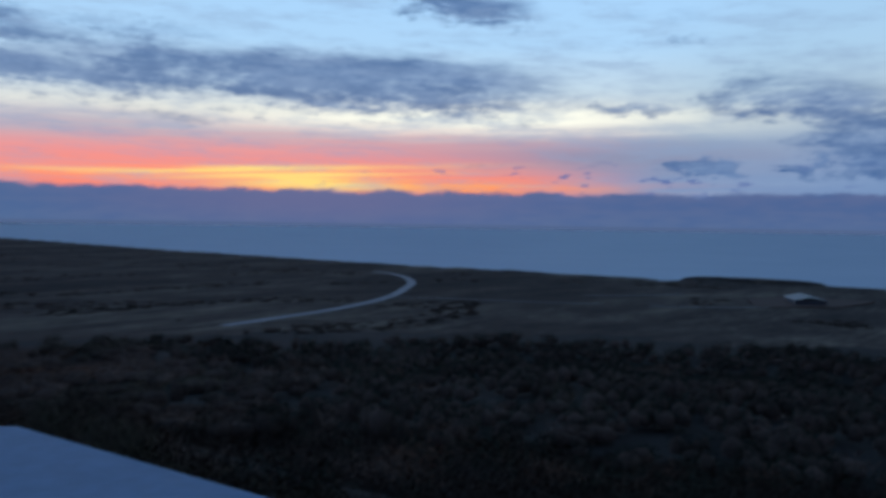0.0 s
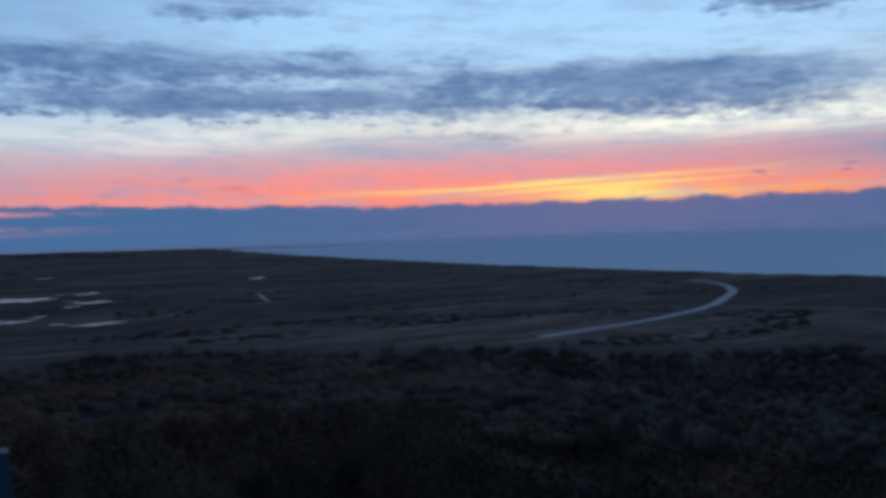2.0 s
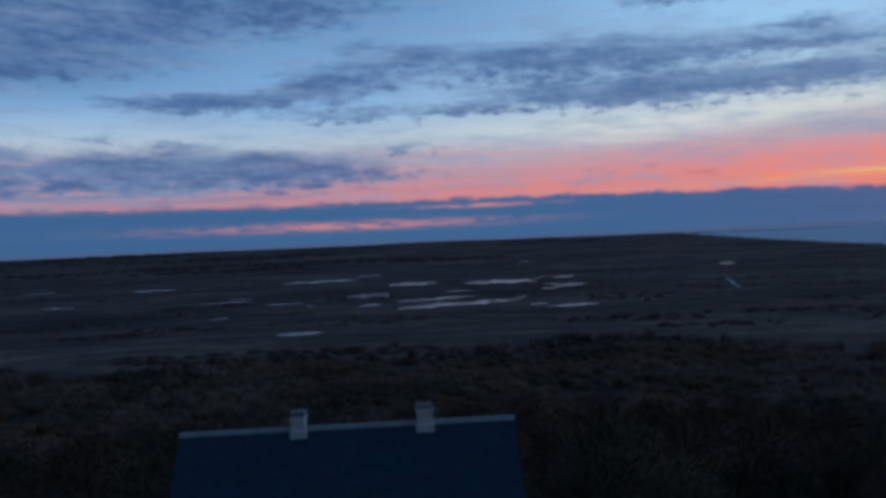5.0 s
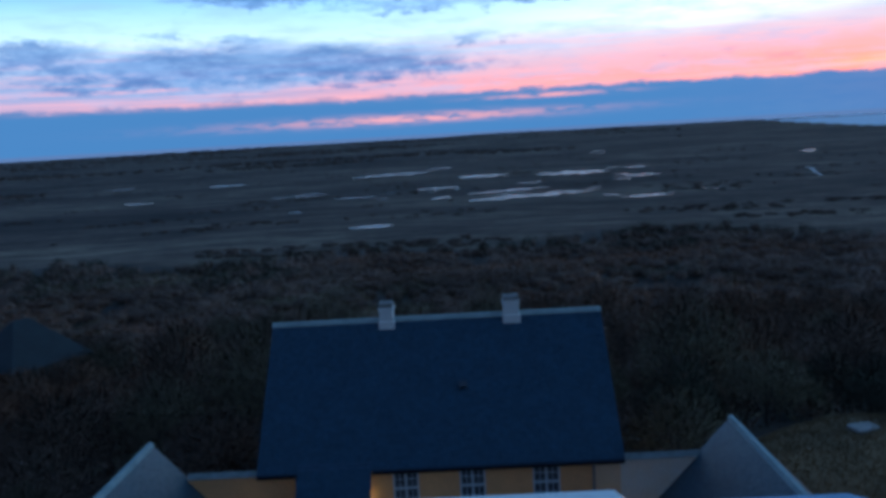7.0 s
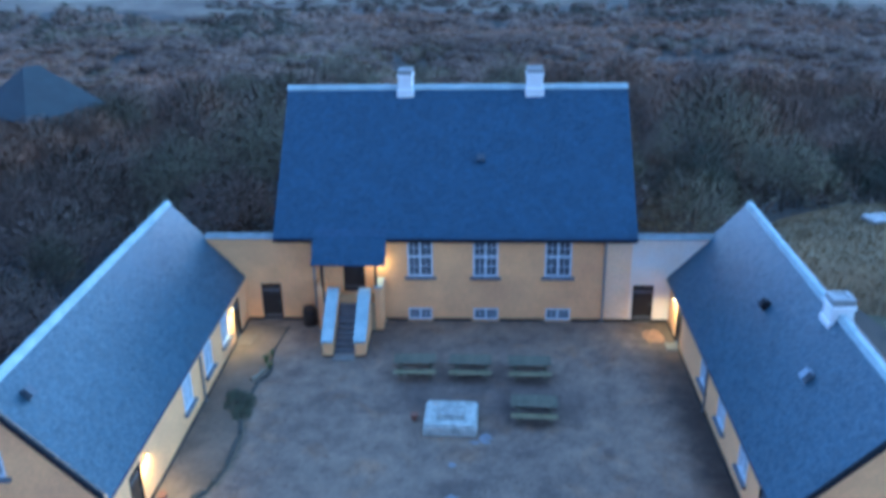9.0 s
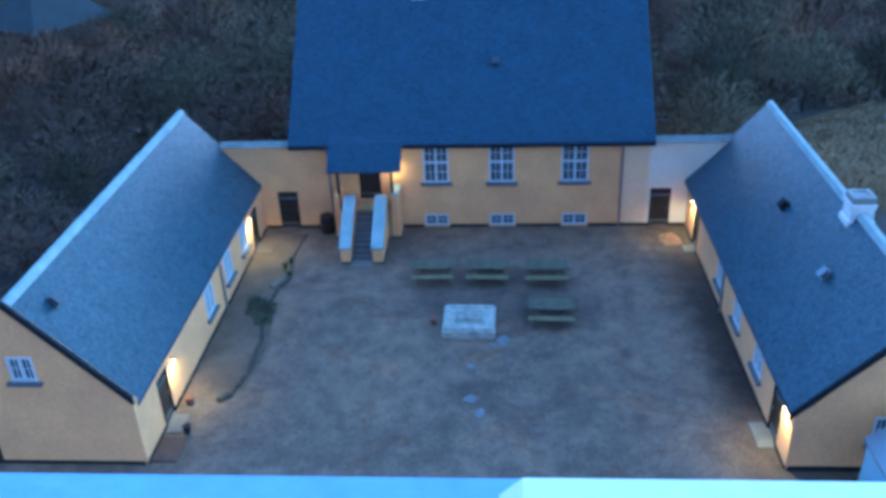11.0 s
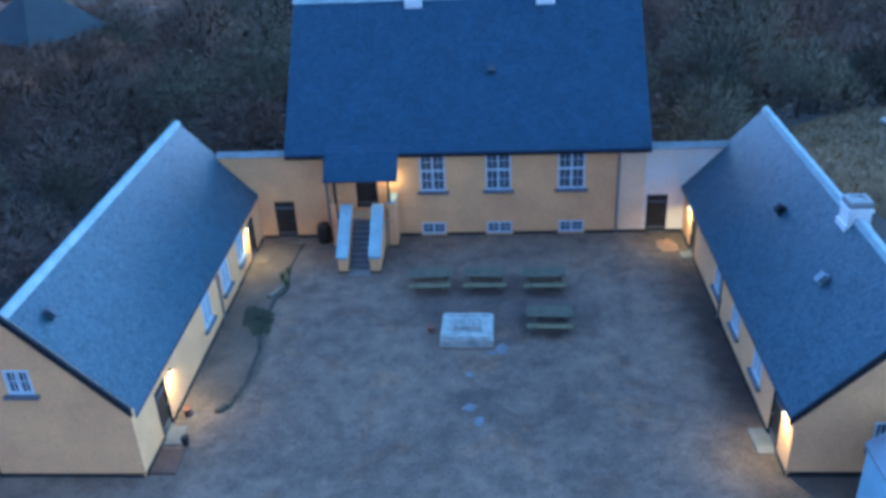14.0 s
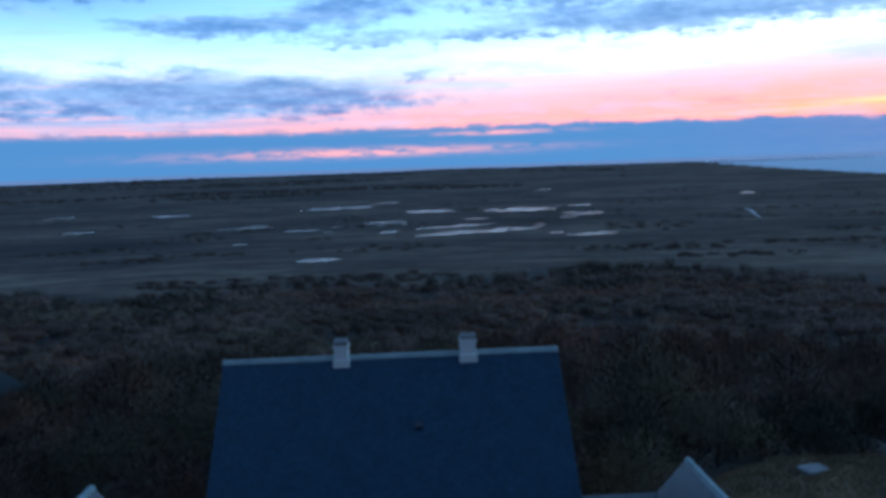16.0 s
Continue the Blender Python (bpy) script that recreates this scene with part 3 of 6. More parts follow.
# darker twig colours that paint the shade inside crowns, scrub and gaps
TWIG_D = twig_material("shade_dark_twigs", (0.085, 0.063, 0.050), (0.062, 0.050, 0.040))
TWIG_E = twig_material("half_shade_twigs", (0.124, 0.084, 0.066), (0.096, 0.068, 0.054))
NEEDLE = twig_material("dark_pine_needles", (0.058, 0.066, 0.048), (0.044, 0.050, 0.037))
HEATH = heath_material()
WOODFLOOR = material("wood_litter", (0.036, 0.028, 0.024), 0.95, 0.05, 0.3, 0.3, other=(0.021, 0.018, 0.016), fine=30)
GRASS = material("dry_grass", (0.310, 0.220, 0.124), 0.95, 0.25, 0.3, 0.6, other=(0.145, 0.110, 0.066), fine=30)
LAWN = material("rough_lawn", (0.088, 0.080, 0.045), 0.95, 0.3, 0.35, 0.6, other=(0.066, 0.062, 0.036), fine=30)
SEA = sea_material()
POND = water_material("pond_water", (0.03, 0.04, 0.05), 0.27, 0.25, 0.5)
POND.node_tree.nodes["Principled BSDF"].inputs["Specular Tint"].default_value = (0.72, 0.92, 1.0, 1)
LANE = material("dull_lane_gravel", (0.30, 0.285, 0.28), 0.9, 0.05, 0.2, 0.2, other=(0.20, 0.19, 0.185))
ROADM = material("pale_road_gravel", (0.56, 0.54, 0.54), 0.9, 0.05, 0.15, 0.2, other=(0.46, 0.44, 0.44))
TRODDEN = material("trodden_earth", (0.085, 0.070, 0.058), 0.95, 0.6, 0.3, 0.5, other=(0.050, 0.042, 0.035))
CONCRETE = material("bare_concrete", (0.33, 0.33, 0.33), 0.9, 0.9, 0.25, 0.5, other=(0.20, 0.20, 0.19))
# white coping with the blue light of the sky put into its colour
COPING = material("sky_blue_coping", (0.27, 0.43, 0.64), 0.6, 1.5, 0.12, 0.15, other=(0.22, 0.37, 0.57))
PLATE = material("fresh_white_paint", (0.86, 0.88, 0.88), 0.6, 3, 0.05, 0.1)
TERRA = material("terracotta", (0.20, 0.085, 0.055), 0.8, 4, 0.2, 0.2)
GLASS = glass_material("window_glass", (0.10, 0.11, 0.13))
# pale base colour paints the sky's grazing reflection into the wing panes
SKYGLASS = glass_material("glass_with_sky_pale", (0.42, 0.42, 0.42))
BULB = glow_material("lamp_bulb", (1.0, 0.74, 0.36), 1.8)


# ---- mesh helpers ----
def mesh_of(name, bm, mat, smooth=False):
    bmesh.ops.recalc_face_normals(bm, faces=bm.faces)
    me = bpy.data.meshes.new(name)
    bm.to_mesh(me)
    bm.free()
    me.materials.append(mat)
    if smooth:
        for p in me.polygons:
            p.use_smooth = True
    return me


def part(name, bm, mat, parent, label="", smooth=False):
    ob = new(name, mesh_of(name, bm, mat, smooth))
    ob.parent = parent
    return tagged(ob, label)


def thing(name, x=0, y=0, z=0, rz=0, label="", category="", group="", kind=""):
    ob = new(name)
    ob.empty_display_size = 0.2
    ob.matrix_basis = pose(x, y, z, 0, 0, rz)
    return tagged(ob, label, category, group, kind)


def solid(name, bm, mat, label="", category="", group="", kind="", smooth=False):
    return tagged(new(name, mesh_of(name, bm, mat, smooth)), label, category, group, kind)


def box(bm, x0, x1, y0, y1, z0, z1, bevel=0.0):
    r = bmesh.ops.create_cube(bm, size=1)
    vs = r["verts"]
    for v in vs:
        v.co = Vector((x0 + (v.co.x + 0.5) * (x1 - x0), y0 + (v.co.y + 0.5) * (y1 - y0), z0 + (v.co.z + 0.5) * (z1 - z0)))
    if bevel:
        es = {e for v in vs for e in v.link_edges}
        bmesh.ops.bevel(bm, geom=list(es), offset=bevel, segments=1, affect="EDGES")
    return bm


def boxes(*args, bevel=0.0):
    bm = bmesh.new()
    for a in args:
        box(bm, *a, bevel=bevel)
    return bm


def prism(points, axis, lo, hi, bm=None):
    """A polygon of (u, v) pairs pushed along an axis: x takes (y, z), y takes (x, z), z takes (x, y)."""
    bm = bm or bmesh.new()

    def at(u, v, w):
        return {"x": (w, u, v), "y": (u, w, v), "z": (u, v, w)}[axis]

    a = [bm.verts.new(at(u, v, lo)) for u, v in points]
    b = [bm.verts.new(at(u, v, hi)) for u, v in points]
    bm.faces.new(a)
    bm.faces.new(b[::-1])
    for i in range(len(a)):
        j = (i + 1) % len(a)
        bm.faces.new((a[j], a[i], b[i], b[j]))
    return bm


def tube(bm, pts, r0, r1=None, sides=6):
    r1 = r0 if r1 is None else r1
    rings = []
    for i, p in enumerate(pts):
        p = Vector(p)
        d = (Vector(pts[min(i + 1, len(pts) - 1)]) - Vector(pts[max(i - 1, 0)])).normalized()
        u = d.orthogonal().normalized()
        v = d.cross(u)
        r = r0 + (r1 - r0) * i / max(1, len(pts) - 1)
        rings.append([bm.verts.new(p + r * (math.cos(k * math.tau / sides) * u + math.sin(k * math.tau / sides) * v)) for k in range(sides)])
    for a, b in zip(rings, rings[1:]):
        for k in range(sides):
            bm.faces.new((a[k], a[(k + 1) % sides], b[(k + 1) % sides], b[k]))
    bm.faces.new(rings[0][::-1])
    bm.faces.new(rings[-1])
    return bm


def pierced_wall(u0, u1, z0, z1, holes, axis, front, back):
    """A wall along x or y, with thickness, cut through by holes (u0, u1, z0, z1)."""
    us = sorted({u0, u1, *[h[0] for h in holes], *[h[1] for h in holes]})
    zs = sorted({z0, z1, *[h[2] for h in holes], *[h[3] for h in holes]})
    bm = bmesh.new()

    def full(i, j):
        if not (0 <= i < len(us) - 1 and 0 <= j < len(zs) - 1):
            return False
        cu, cz = (us[i] + us[i + 1]) / 2, (zs[j] + zs[j + 1]) / 2
        return not any(h[0] < cu < h[1] and h[2] < cz < h[3] for h in holes)

    def at(u, w, z):
        return bm.verts.new((u, w, z) if axis == "x" else (w, u, z))

    for i in range(len(us) - 1):
        for j in range(len(zs) - 1):
            if not full(i, j):
                continue
            a, b, c, d = us[i], us[i + 1], zs[j], zs[j + 1]
            for w in (front, back):
                bm.faces.new([at(a, w, c), at(b, w, c), at(b, w, d), at(a, w, d)])
            if not full(i - 1, j):
                bm.faces.new([at(a, front, c), at(a, back, c), at(a, back, d), at(a, front, d)])
            if not full(i + 1, j):
                bm.faces.new([at(b, front, c), at(b, back, c), at(b, back, d), at(b, front, d)])
            if not full(i, j - 1):
                bm.faces.new([at(a, front, c), at(a, back, c), at(b, back, c), at(b, front, c)])
            if not full(i, j + 1):
                bm.faces.new([at(a, front, d), at(a, back, d), at(b, back, d), at(b, front, d)])
    bmesh.ops.remove_doubles(bm, verts=bm.verts, dist=1e-4)
    return bm


# ---- ground ----
COAST = ((-4900, 1500), (-400, 1080), (180, 1020), (400, 1008), (670, 1020), (900, 1051), (1220, 1110), (1700, 1165), (2000, 1218), (2400, 1250), (3000, 1310), (3800, 1420), (4900, 1640))


def coast_x(y):
    for (y0, x0), (y1, x1) in zip(COAST, COAST[1:]):
        if y <= y1:
            return x0 + (x1 - x0) * max(0, y - y0) / (y1 - y0)
    return COAST[-1][1]


def smooth(v, lo, hi):
    t = min(1, max(0, (v - lo) / (hi - lo)))
    return t * t * (3 - 2 * t)


def rise(r):
    return 41.0 * smooth(r, 1500, 5400)


def land(x, y):
    """Height of the ground: the yard on its hill, the slope, the plain and the shore."""
    dx, dy = max(0, -24 - x, x - 20), max(0, -20 - y, y - 57)
    d = math.hypot(dx, dy)
    z = -42 * (1 - math.exp(-d / 210.0)) if d < 900 else -42 * (1 - math.exp(-900 / 210.0))
    z = max(z, -41.4)
    r = math.hypot(x, y)
    n = noise.noise(Vector((x / 95, y / 95, 0.3)))
    z += n * 3.0 * smooth(d, 30, 160) * (1 - 0.75 * smooth(r, 480, 700))
    z += noise.noise(Vector((x / 21, y / 21, 4.3))) * 0.7 * smooth(d, 12, 60) * (1 - smooth(r, 380, 520))
    z += 5.0 * smooth(noise.noise(Vector((x / 700, y / 320, 8.0))), 0.15, 0.6) * smooth(r, 1500, 2300) * smooth(coast_x(y) - x, 500, 900)
    cx = coast_x(y)
    z += 4.5 * math.exp(-((x - cx + 45) / 30) ** 2) * (0.5 + noise.noise(Vector((x / 60, y / 60, 2)))) * smooth(r, 500, 700) * (1 - smooth(r, 1000, 1700))
    z += rise(r)
    z -= 9.0 * smooth(x - cx, -14, 26)
    return z


def ground_mesh():
    radii = [0.0, 6, 12, 18, 24, 30, 36, 42, 47, 51, 54, 57]
    while radii[-1] < 4870:
        radii.append(radii[-1] * 1.032 + 0.6)
    radii.append(4900)
    count = 420
    verts, faces, mats = [], [], []
    for r in radii:
        for k in range(count):
            a = math.tau * k / count
            x, y = r * math.sin(a), r * math.cos(a)
            verts.append((x, y, land(x, y)))
    for i in range(len(radii) - 1):
        for k in range(count):
            j = (k + 1) % count
            faces.append((i * count + k, i * count + j, (i + 1) * count + j, (i + 1) * count + k))
            r, a = (radii[i] + radii[i + 1]) / 2, math.tau * (k + 0.5) / count
            x, y = r * math.sin(a), r * math.cos(a)
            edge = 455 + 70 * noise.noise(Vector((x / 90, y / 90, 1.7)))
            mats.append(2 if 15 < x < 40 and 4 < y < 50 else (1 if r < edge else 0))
    me = bpy.data.meshes.new("ground")
    me.from_pydata(verts, [], faces)
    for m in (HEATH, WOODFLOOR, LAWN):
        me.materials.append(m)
    me.polygons.foreach_set("material_index", mats)
    for p in me.polygons:
        p.use_smooth = True
    return tagged(new("ground", me), "dark winter heath and wooded slope round the yard", "ground", kind="structure")


ground = ground_mesh()


def sea_mesh():
    radii = [600, 800, 1000, 1250, 1500, 1800, 2100, 2500, 2900, 3300, 3700, 4100, 4500, 4700, 4896]
    verts, faces = [], []
    angles = [radians(8 + 2.5 * k) for k in range(66)]
    for r in radii:
        for a in angles:
            verts.append((r * math.sin(a), r * math.cos(a), -42.6 + rise(r)))
    n = len(angles)
    for i in range(len(radii) - 1):
        for k in range(n - 1):
            faces.append((i * n + k, i * n + k + 1, (i + 1) * n + k + 1, (i + 1) * n + k))
    me = bpy.data.meshes.new("sea")
    me.from_pydata(verts, [], faces)
    me.materials.append(SEA)
    for p in me.polygons:
        p.use_smooth = True
    return tagged(new("sea", me), "calm grey-blue sea under the dusk sky", "sea", kind="structure")


sea_mesh()


# ---- yard ----
def yard():
    bm = prism([(-20.5, -9.0), (16.2, -9.0), (16.2, 24.4), (8.86, 24.4), (8.86, 42.38), (-13.0, 42.38), (-13.0, 24.4), (-20.5, 24.4)], "z", -0.25, 0.02)
    return solid("courtyard", bm, GRAVEL, "worn brown packed gravel courtyard with damp darker patches", "yard", kind="structure")


yard()


# ---- windows, doors, lamps as parts of houses ----
def window(parent, axis, u, w, z0, width, height, out, panes, sill=True, transom=0.47, glass=None):
    """A white casement window. axis: the way the wall runs; u: its middle; w: the wall's face; out: +1 or -1, the outside."""
    ob = new("window")
    ob.parent = parent
    a, b, z1 = u - width / 2, u + width / 2, z0 + height

    def bx(u0, u1, d0, d1, c0, c1):
        lo, hi = sorted((w + out * d0, w + out * d1))
        return (u0, u1, lo, hi, c0, c1) if axis == "x" else (lo, hi, u0, u1, c0, c1)

    f = 0.085
    part("frame", boxes(bx(a, a + f, -0.10, 0.02, z0, z1), bx(b - f, b, -0.10, 0.02, z0, z1), bx(a + f, b - f, -0.10, 0.02, z1 - f, z1), bx(a + f, b - f, -0.10, 0.02, z0, z0 + f)), PAINT, ob)
    part("mullion", boxes(bx(u - 0.055, u + 0.055, -0.095, 0.015, z0 + f, z1 - f)), PAINT, ob)
    zt = z1 - transom * height
    if transom:
        part("transom", boxes(bx(a + f, u - 0.055, -0.095, 0.012, zt - 0.05, zt + 0.05), bx(u + 0.055, b - f, -0.095, 0.012, zt - 0.05, zt + 0.05)), PAINT, ob)
    rows = [(z0 + f, zt - 0.05), (zt + 0.05, z1 - f)] if transom else [(z0 + f, z1 - f)]
    for c0, c1 in rows:
        for a0, a1 in ((a + f, u - 0.055), (u + 0.055, b - f)):
            part("pane", boxes(bx(a0, a1, -0.075, -0.065, c0, c1)), glass or GLASS, ob)
            bars = [bx((a0 + a1) / 2 - 0.015, (a0 + a1) / 2 + 0.015, -0.064, -0.03, c0, c1)]
            for k in range(1, panes):
                zc = c0 + (c1 - c0) * k / panes
                bars.append(bx(a0, a1, -0.064, -0.034, zc - 0.014, zc + 0.014))
            part("glazing_bar", boxes(*bars), PAINT, ob)
    if sill:
        part("sill", boxes(bx(a - 0.16, b + 0.16, -0.05, 0.16, z0 - 0.13, z0 - 0.003)), SILL, ob)
    return ob


def door(parent, axis, u, w, z0, width, height, out, label=""):
    ob = new("door")
    ob.parent = parent
    tagged(ob, label)

    def bx(u0, u1, d0, d1, c0, c1):
        lo, hi = sorted((w + out * d0, w + out * d1))
        return (u0, u1, lo, hi, c0, c1) if axis == "x" else (lo, hi, u0, u1, c0, c1)

    a, b = u - width / 2, u + width / 2
    part("door_frame", boxes(bx(a, a + 0.06, -0.14, 0.015, z0, z0 + height), bx(b - 0.06, b, -0.14, 0.015, z0, z0 + height), bx(a + 0.06, b - 0.06, -0.14, 0.015, z0 + height - 0.06, z0 + height)), BOARD, ob)
    part("leaf", boxes(*[bx(a + 0.062 + (width - 0.124) * k / 5, a + 0.056 + (width - 0.124) * (k + 1) / 5, -0.11, -0.06, z0 + 0.03, z0 + height - 0.062) for k in range(5)]), DOOR, ob)
    for h in (0.2, height - 0.45):
        part("ledge", boxes(bx(a + 0.07, b - 0.07, -0.059, -0.035, z0 + h, z0 + h + 0.10)), SILL, ob, "grey iron strap")
    part("handle", boxes(bx(b - 0.2, b - 0.1, -0.035, 0.01, z0 + 1.0, z0 + 1.03)), ZINC, ob, "grey metal handle")
    part("threshold", boxes(bx(a + 0.06, b - 0.06, -0.13, 0.05, z0, z0 + 0.028)), STEP, ob)
    return ob


def wall_lamp(x, y, z, out_x, out_y, watts, hooded=True):
    ob = thing("wall_lamp", x, y, z, 0, "small lit wall lamp with a warm bulb under a dark hood", "lamp", "wall lamps of the yard")
    px, py = out_x * 0.12, out_y * 0.12
    part("bracket", tube(bmesh.new(), [(0, 0, 0.06), (px * 0.6, py * 0.6, 0.12), (px, py, 0.11)], 0.014), BOARD, ob)
    bm = bmesh.new()
    bmesh.ops.create_cone(bm, cap_ends=True, segments=14, radius1=0.085, radius2=0.03, depth=0.07, matrix=Matrix.Translation((px, py, 0.10)))
    part("hood", bm, BOARD, ob)
    bm = bmesh.new()
    bmesh.ops.create_uvsphere(bm, u_segments=12, v_segments=8, radius=0.045, matrix=Matrix.Translation((px, py, 0.005)) @ Matrix.Diagonal((1, 1, 1.2, 1)))
    part("bulb", bm, BULB, ob, "glowing warm bulb", True)
    lamp = bpy.data.lights.new("lamp_light", "SPOT" if hooded else "POINT")
    lamp.energy, lamp.color, lamp.shadow_soft_size = watts, (1.0, 0.79, 0.37), 0.05
    if hooded:
        lamp.spot_size, lamp.spot_blend = radians(160), 1.0
    lo = new("lamp_light", lamp)
    lo.location = (x + out_x * 0.34, y + out_y * 0.34, z - 0.08)
    return ob


def chimney(parent, x0, x1, y0, y1, z0, z1, mat=None):
    ob = new("chimney")
    ob.parent = parent
    h = z1 - z0
    cx, cy = (x0 + x1) / 2, (y0 + y1) / 2
    part("shaft", boxes((x0, x1, y0, y1, z0, z1 - 0.42), bevel=0.02), WHITE, ob)
    part("plinth", boxes((x0 - 0.07, x1 + 0.07, y0 - 0.07, y1 + 0.07, z0 + 0.02, z0 + h * 0.42), bevel=0.03), WHITE, ob)
    part("cornice", boxes((x0 - 0.05, x1 + 0.05, y0 - 0.05, y1 + 0.05, z1 - 0.417, z1 - 0.26), bevel=0.02), WHITE, ob)
    part("crown", pierced_crown(x0, x1, y0, y1, z1), CONCRETE, ob, "grey weathered chimney crown")
    return ob


def pierced_crown(x0, x1, y0, y1, z1):
    bm, t = bmesh.new(), 0.16
    a, b = z1 - 0.257, z1
    for q in ((x0, x1, y0, y0 + t), (x0, x1, y1 - t, y1), (x0, x0 + t, y0 + t, y1 - t), (x1 - t, x1, y0 + t, y1 - t)):
        box(bm, *q, a, b)
    box(bm, x0 + t, x1 - t, y0 + t, y1 - t, a, b - 0.05)
    return bm


def roof_vent(parent, x, y, z, turn, tilt_y, tilt_x, mat):
    bm = bmesh.new()
    box(bm, -0.22, 0.22, -0.16, 0.16, -0.03, 0.05)
    box(bm, -0.16, 0.16, -0.13, 0.13, 0.05, 0.20, bevel=0.03)
    box(bm, -0.20, 0.20, -0.17, 0.17, 0.20, 0.24)
    bm.transform(pose(x, y, z, tilt_x, tilt_y, turn))
    return part("roof_vent", bm, mat, parent)


def slates(parent, origin, along, upslope, seed, mat):
    """Overlapping slates, each a thin tilted plate with an edge, in courses from the eaves up."""
    rnd = random.Random(seed)
    o, u, v = Vector(origin), Vector(along), Vector(upslope)
    wide, high = u.length, v.length
    u, v = u / wide, v / high
    n = u.cross(v)
    n = n if n.z > 0 else -n
    rows = int(round(high / 0.215))
    cols = int(round(wide / 0.27))
    eh, ew = high / rows, wide / cols
    verts, faces = [], []
    for j in range(rows):
        for k in range(cols + j % 2):
            a = (k - 0.5 * (j % 2)) * ew
            b = min(wide, a + ew - 0.007)
            a = max(0.0, a)
            s, e = j * eh - 0.004 + rnd.uniform(-0.006, 0.006), (j + 1) * eh + 0.012
            lift = [0.013 + rnd.uniform(-0.003, 0.004) for _ in range(2)]
            i = len(verts)
            for p, q, h in ((a, s, lift[0]), (b, s, lift[1]), (b, e, 0.005), (a, e, 0.005), (a, s, 0.001), (b, s, 0.001)):
                verts.append(tuple(o + u * p + v * q + n * h))
            faces += [(i, i + 1, i + 2, i + 3), (i + 4, i + 5, i + 1, i)]
    me = bpy.data.meshes.new("slate_covering")
    me.from_pydata(verts, [], faces)
    me.materials.append(mat)
    ob = new("slate_covering", me)
    ob.parent = parent
    return tagged(ob, "blue-grey slates in even courses", kind="stuff")


# ---- main house ----
HX0, HX1, HY, HB = -11.05, 6.80, 42.40, 54.4
EY, EZ, RY, RZ = 42.08, 4.80, 48.4, 11.05
SLOPE = (RZ - EZ) / (RY - EY)


def main_house():
    house = thing("main_house", -2.1, 48.4, 0, 0, "yellow house with steep dark slate roof and two white chimneys", "house")
    base = house.matrix_basis.inverted()
    start = set(bpy.data.objects)
    holes = [(-4.50, -3.22, 2.55, 4.62), (-1.17, 0.10, 2.55, 4.62), (2.46, 3.80, 2.55, 4.62),
             (-4.53, -3.30, 0.10, 0.74), (-1.15, 0.13, 0.10, 0.74), (2.56, 3.82, 0.10, 0.74), (-7.85, -6.72, 1.62, 3.72)]
    part("wall", pierced_wall(HX0, HX1, -0.3, 4.95, holes, "x", HY, HY + 0.45), YELLOW, house)
    part("wall", boxes((HX0, HX1, HB - 0.45, HB, -0.3, 4.95)), YELLOW, house)
    for x in (HX0, HX1 - 0.45):
        part("gable", prism([(HY + 0.452, -0.3), (HB - 0.452, -0.3), (HB - 0.452, 4.9), (RY, RZ - 0.55), (HY + 0.452, 4.9)], "x", x, x + 0.45), YELLOW, house)
    part("floor_slab", boxes((HX0 + 0.46, HX1 - 0.46, HY + 0.46, HB - 0.46, 1.5, 1.6)), SLAB, house)
    for a, b in ((HX0, -4.60), (-3.24, -1.22), (0.20, 2.50), (3.88, HX1)):
        part("plinth", boxes((a, b, HY - 0.05, HY - 0.003, -0.2, 0.16)), TAR, house)
    x0, x1 = HX0 - 0.18, HX1 + 0.18
    t = 0.13
    back = 2 * RY - EY
    prof = [(EY, EZ), (RY, RZ), (back, EZ), (back, EZ - t), (RY, RZ - t * 1.4), (EY, EZ - t)]
    part("roof", prism(prof, "x", x0, x1), SLATE_X, house, "dark blue-grey slate roof")
    slates(house, (x0, EY, EZ), (x1 - x0, 0, 0), (0, RY - EY, RZ - EZ), 61, SLATES)
    slates(house, (x0, back, EZ), (x1 - x0, 0, 0), (0, RY - back, RZ - EZ), 62, SLATES)
    # the porch roof runs on down the same slope
    py = 41.05
    pz = EZ + (py - EY) * SLOPE
    part("porch_roof", prism([(py, pz + 0.012), (EY + 0.3, EZ + 0.3 * SLOPE + 0.012), (EY + 0.3, EZ + 0.3 * SLOPE - 0.11), (py, pz - 0.09)], "x", -9.2, -5.5), SLATE_X, house, "slate porch roof running on from the main slope")
    slates(house, (-9.2, py, pz + 0.014), (3.7, 0, 0), (0, EY + 0.02 - py, (EY + 0.02 - py) * SLOPE), 63, SLATES)
    part("porch_beam", boxes((-9.1, -5.6, 41.22, 41.38, pz - 0.09, pz + 0.05)), DOOR, house)
    for x in (-8.72, -6.02):
        part("porch_post", boxes((x - 0.07, x + 0.07, 41.23, 41.37, 1.62, pz - 0.092), bevel=0.012), DOOR, house)
    part("ridge_cap", prism([(RY - 0.24, RZ - 0.16), (RY - 0.1, RZ + 0.06), (RY + 0.1, RZ + 0.06), (RY + 0.24, RZ - 0.16), (RY, RZ + 0.015)], "x", x0 - 0.02, x1 + 0.02), CAP, house, "pale mortared ridge")
    for a, b in ((x0, -9.21), (-5.49, x1)):
        part("eaves_board", boxes((a, b, EY + 0.02, EY + 0.07, EZ - 0.27, EZ - 0.133)), BOARD, house)
    bm = bmesh.new()
    tube(bm, [(-5.45, EY - 0.06, EZ - 0.12), (x1, EY - 0.06, EZ - 0.14)], 0.05, sides=8)
